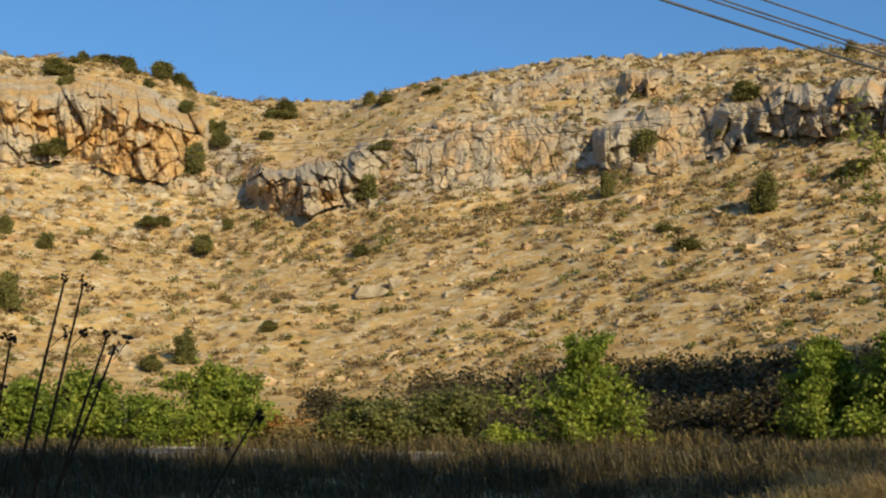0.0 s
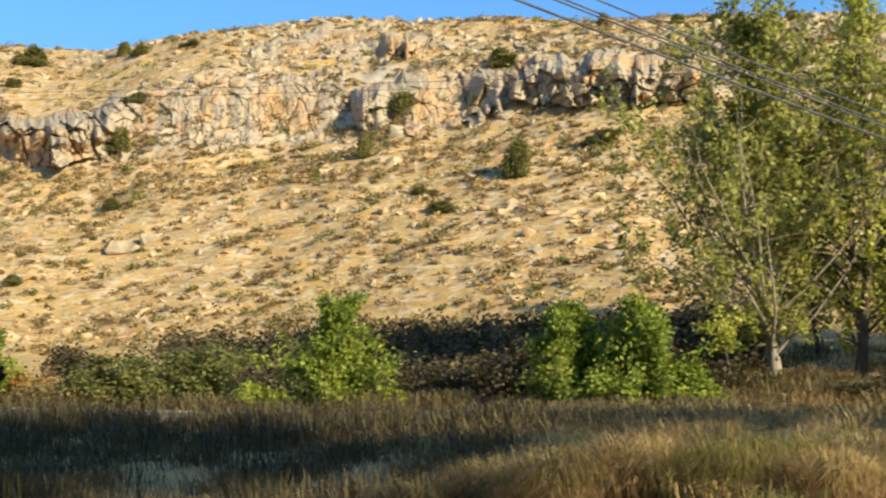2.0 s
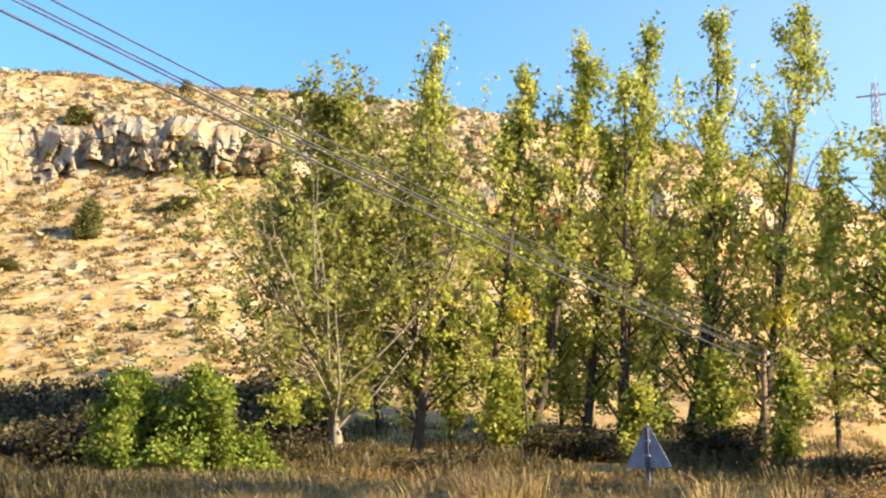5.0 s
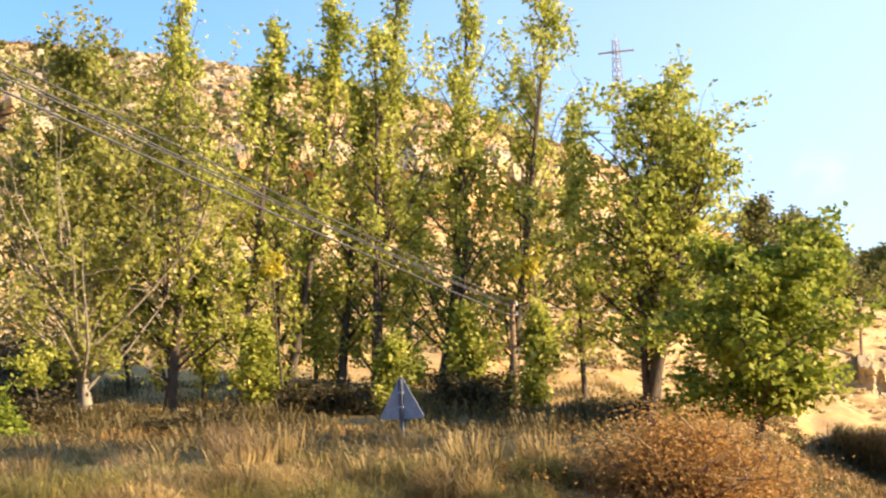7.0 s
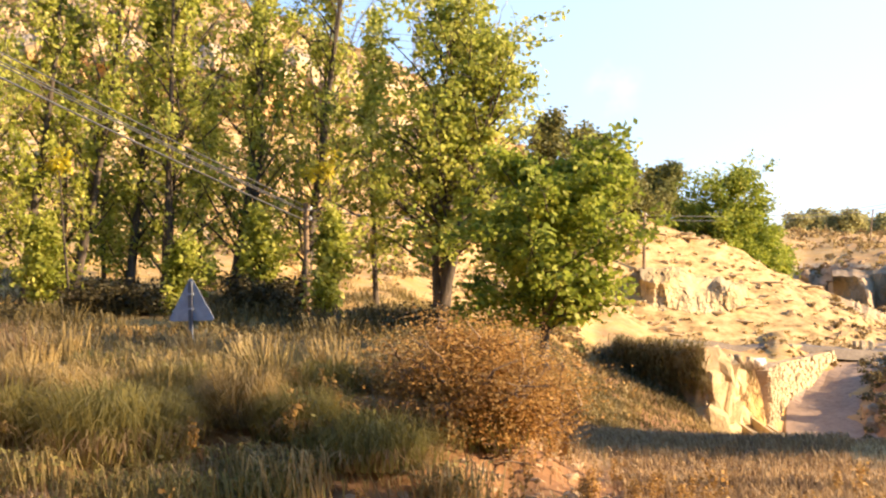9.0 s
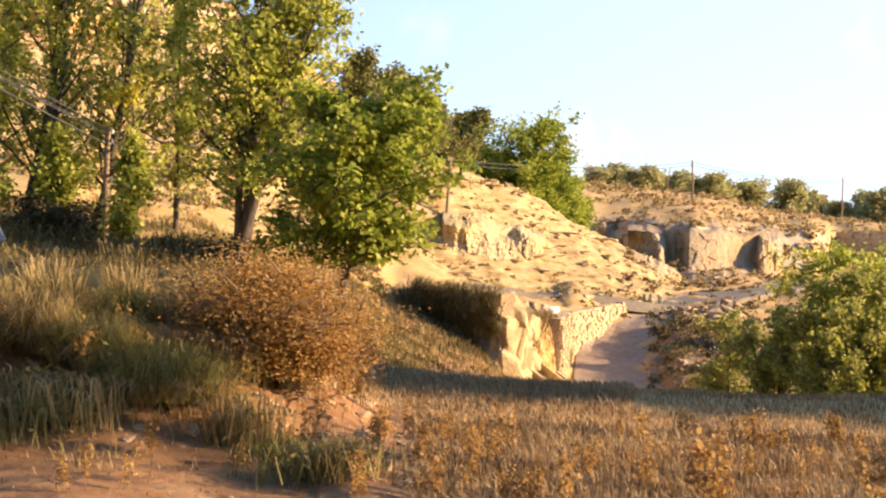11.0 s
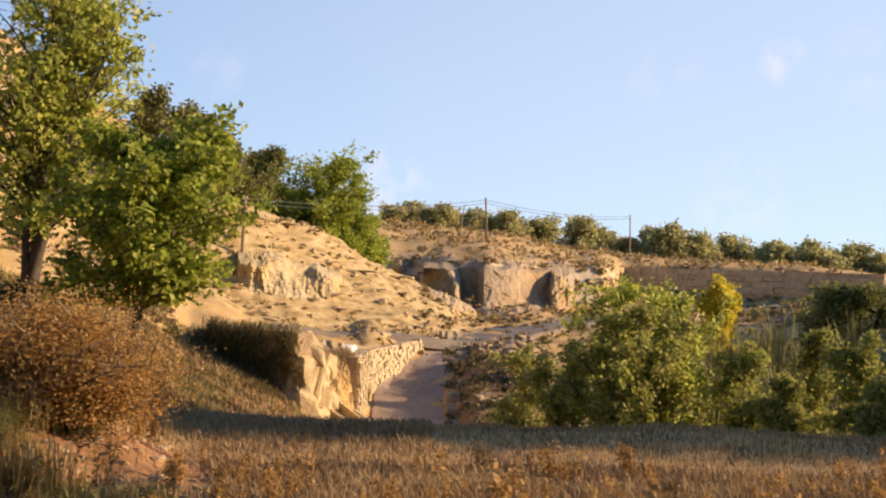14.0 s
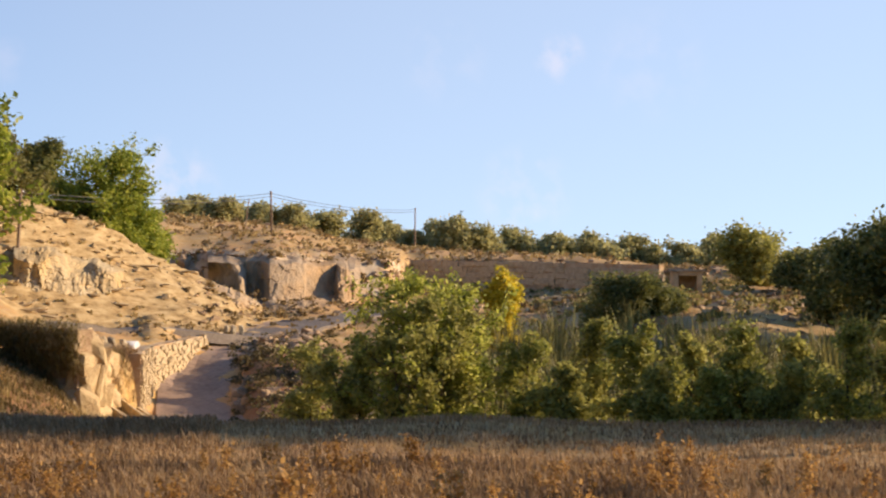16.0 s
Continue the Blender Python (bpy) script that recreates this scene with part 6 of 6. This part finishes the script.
def weed_tuft(seed, az, r, h, wide, mat):
    """A low leafy clump: bent blades with small leaves among them."""
    rng = np.random.default_rng(seed)
    base = new("weed_clump")
    base.location = spot(az, r, 0.03)
    s = Soup()
    s.blades(rng.normal(0, wide * 0.45, (260, 3)) * np.array([1, 1, 0]), h, 0.011, rng, 1.0, (-0.1, 0.05))
    tagged(part("grass", s.mesh("grass", mat), base), kind="stuff")
    g = Soup()
    c = rng.normal(0, 1, (150, 3)) * np.array([wide * 0.42, wide * 0.42, 0]) + np.array([0, 0, 1]) * (h * rng.uniform(0.1, 0.75, 150))[:, None]
    g.leaves(c, 0.055, rng, -0.4, 0.4)
    tagged(part("leaves", g.mesh("leaves", GREEN_GRASS), base), kind="stuff")
    tagged(base, "olive-brown grassy weed clump on the bank", "weed", "weed clumps")


for i in range(30):
    rng = np.random.default_rng(640 + i)
    weed_tuft(660 + i, 15 + 1.05 * i + rng.uniform(-1, 1), rng.uniform(10.0, 14.5), rng.uniform(0.22, 0.48), rng.uniform(0.3, 0.55), (DULL_GRASS, GREEN_GRASS, STRAW)[i % 3])


for i in range(14):
    rng = np.random.default_rng(860 + i)
    weed_tuft(910 + i, rng.uniform(27, 49), rng.uniform(9.4, 12.6), rng.uniform(0.14, 0.36), rng.uniform(0.22, 0.5), (DULL_GRASS, GREEN_GRASS, FIELD_STRAW, STRAW)[i % 4])


def great_tuft(seed, az, el, h, wide, mat):
    """A wide cushion of long fine blades that arch outwards, with pale strands hanging at its foot."""
    rng = np.random.default_rng(seed)
    q, r = on_slope(az, el, 7.0)
    base = new("grass_tussock")
    base.location = q - Vector((0, 0, 0.04))
    n = int(1900 * (0.5 + wide))
    foot = rng.normal(0, wide * 0.24, (n, 3)) * np.array([1, 1, 0])
    drop = np.hypot(foot[:, 0], foot[:, 1])
    s = Soup()
    s.blades(foot, h * np.clip(1.1 - 0.9 * drop / wide, 0.4, 1.1), 0.0065, rng, 1.35, (-0.1, 0.04), np.zeros((n, 2)))
    tagged(part("tuft", s.mesh("tuft", mat), base), kind="stuff")
    m = n // 4
    g = Soup()
    a = rng.uniform(0, 2 * np.pi, m)
    foot = np.stack([np.cos(a), np.sin(a), 0 * a], -1) * (wide * rng.uniform(0.2, 0.55, m))[:, None]
    g.blades(foot, h * 0.45, 0.008, rng, 1.8, (-0.1, -0.1), np.zeros((m, 2)))
    tagged(part("dead_grass", g.mesh("dead_grass", FIELD_STRAW), base, "bleached dead strands at the foot"), kind="stuff")
    tagged(base, "large arching grass tussock on the earth bank", "grass", "bank tussocks")


for i, (az, el, h, w, m) in enumerate([(31.5, -5.8, 0.7, 0.95, SEDGE), (36.8, -4.9, 0.6, 0.5, STRAW), (41.6, -6.6, 0.5, 0.9, GREEN_GRASS), (30.9, -3.2, 0.4, 0.6, STRAW), (34.4, -3.4, 0.4, 0.6, SEDGE), (39.9, -3.5, 0.4, 0.5, GREEN_GRASS), (44.5, -3.6, 0.42, 0.3, STRAW),
                                       (27.5, -4.6, 0.62, 0.8, SEDGE), (24.7, -4.4, 0.55, 0.8, STRAW), (33.6, -5.0, 0.5, 0.6, SEDGE), (39.0, -5.4, 0.5, 0.6, SEDGE), (20.8, -4.0, 0.6, 0.8, SEDGE), (17.6, -4.0, 0.62, 0.9, STRAW),
                                       (14.3, -4.2, 0.6, 0.9, DULL_GRASS), (11.7, -4.2, 0.55, 0.8, DULL_GRASS), (22.8, -3.5, 0.55, 0.8, SEDGE), (18.6, -3.3, 0.5, 0.7, STRAW), (26.0, -3.5, 0.5, 0.7, STRAW), (29.2, -3.8, 0.55, 0.6, STRAW)]):
    great_tuft(1100 + i, az, el, h, w, m)
# tussocks on the left, coloured near-black to imitate the foreground shade
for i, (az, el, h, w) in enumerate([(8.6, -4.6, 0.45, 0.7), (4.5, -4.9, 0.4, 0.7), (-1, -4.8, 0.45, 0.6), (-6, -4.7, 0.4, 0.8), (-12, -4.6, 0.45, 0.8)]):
    great_tuft(1130 + i, az, el, h, w, BRAMBLE_AND_SHADE)


def dock_plant(seed, at, h):
    rng = np.random.default_rng(seed)
    base = new("dock_weed")
    base.location = at
    s, g = Soup(), Soup()
    for k in range(int(rng.integers(2, 5))):
        st = limb((rng.normal(0, 0.03), rng.normal(0, 0.03), -0.03), (rng.normal(0, 0.15), rng.normal(0, 0.15), 1), h * rng.uniform(0.6, 1), 6, rng, 0.05, 0.06)
        s.tube(st, np.linspace(0.006, 0.003, 6), 4)
        c = st[rng.integers(2, 6, 46)] + rng.normal(0, 0.03, (46, 3))
        g.leaves(c, 0.045, rng, 0.0, 0.8)
    part("stalk", s.mesh("stalk", TIMBER), base)
    tagged(part("seed_head", g.mesh("seed_head", RUST_LEAF), base), kind="stuff")
    return tagged(base, "dry rust-red dock weed standing in the field", "weed", "dock weeds")


docks = [dock_plant(530 + i, (0, 0, 0), 0.5) for i in range(4)]
rng = np.random.default_rng(88)
first = []
for i in range(190):
    az, r = (rng.uniform(46, 90) if i < 160 else rng.uniform(32, 48)), rng.uniform(8.6, 12.8)
    m = Matrix.Translation(spot(az, r)) @ Matrix.Rotation(rng.uniform(0, 6.28), 4, "Z") @ Matrix.Scale(rng.uniform(0.3, 0.7) * (1.5 if i % 6 == 0 else 1.0), 4)
    if i < 4:
        first.append(m)
    else:
        copy_thing(docks[i % 4], m)


for b, m in zip(docks, first):
    b.matrix_basis = m


def dead_stalk(az, r, top, lean, seed):
    rng = np.random.default_rng(seed)
    p, h = tall(az, r, top)
    base = new("dead_stalk")
    base.location = p
    s = Soup()
    st = limb((0, 0, -0.05), (lean * 0.9, lean * -0.2, 1), h * 1.03, 9, rng, 0.0, 0.02)
    s.tube(st, np.linspace(0.017, 0.006, 9), 5)
    part("stem", s.mesh("stem", DEAD_STALK), base)
    g = Soup()
    for k in (8, 7, 6):
        if rng.uniform() < 0.6:
            tip = st[k] + np.array([rng.normal(0.02, 0.04), rng.normal(0, 0.03), rng.normal(0.02, 0.02)])
            g.tube([st[k] - [0, 0, 0.05], tip], [0.003, 0.003], 3)
            g.leaves(tip + rng.normal(0, 0.012, (12, 3)), 0.03, rng, 0, 0.9)
    g.leaves(st[8] + rng.normal(0, 0.012, (14, 3)), 0.026, rng, 0, 0.9)
    tagged(part("seed_head", g.mesh("seed_head", DEAD_STALK), base), kind="stuff")
    tagged(base, "tall dark dead weed stalk with seed heads", "weed", "dead stalks")


for i, (az, r, top, lean) in enumerate([(-18.8, 8.0, 7.3, 0.31), (-17.8, 8.2, 7.1, 0.29), (-18.0, 7.9, 5.7, 0.43), (-18.3, 8.0, 5.3, 0.43), (-19.4, 8.3, 5.0, 0.3), (-14.6, 8.0, 3.9, 0.74)]):
    dead_stalk(az, r, top, lean, 560 + i)

# single boulders
for i, (az, el, sx, sy, sz) in enumerate([(-2.7, 6.2, 1.1, 0.6, 0.42), (-1.8, 6.5, 0.45, 0.4, 0.42), (-12.4, 4.0, 0.6, 0.5, 0.45)]):
    q, r = on_slope(az, el)
    s = Soup()
    v, f = SHAPES[i]
    s.add(v * np.array([sx, sy, sz]), f)
    ob = new("boulder", s.mesh("boulder", ROCK))
    ob.location = q + Vector((0, 0, sz * 0.4))
    tagged(ob, "grey limestone boulder lying on the slope", "boulder")
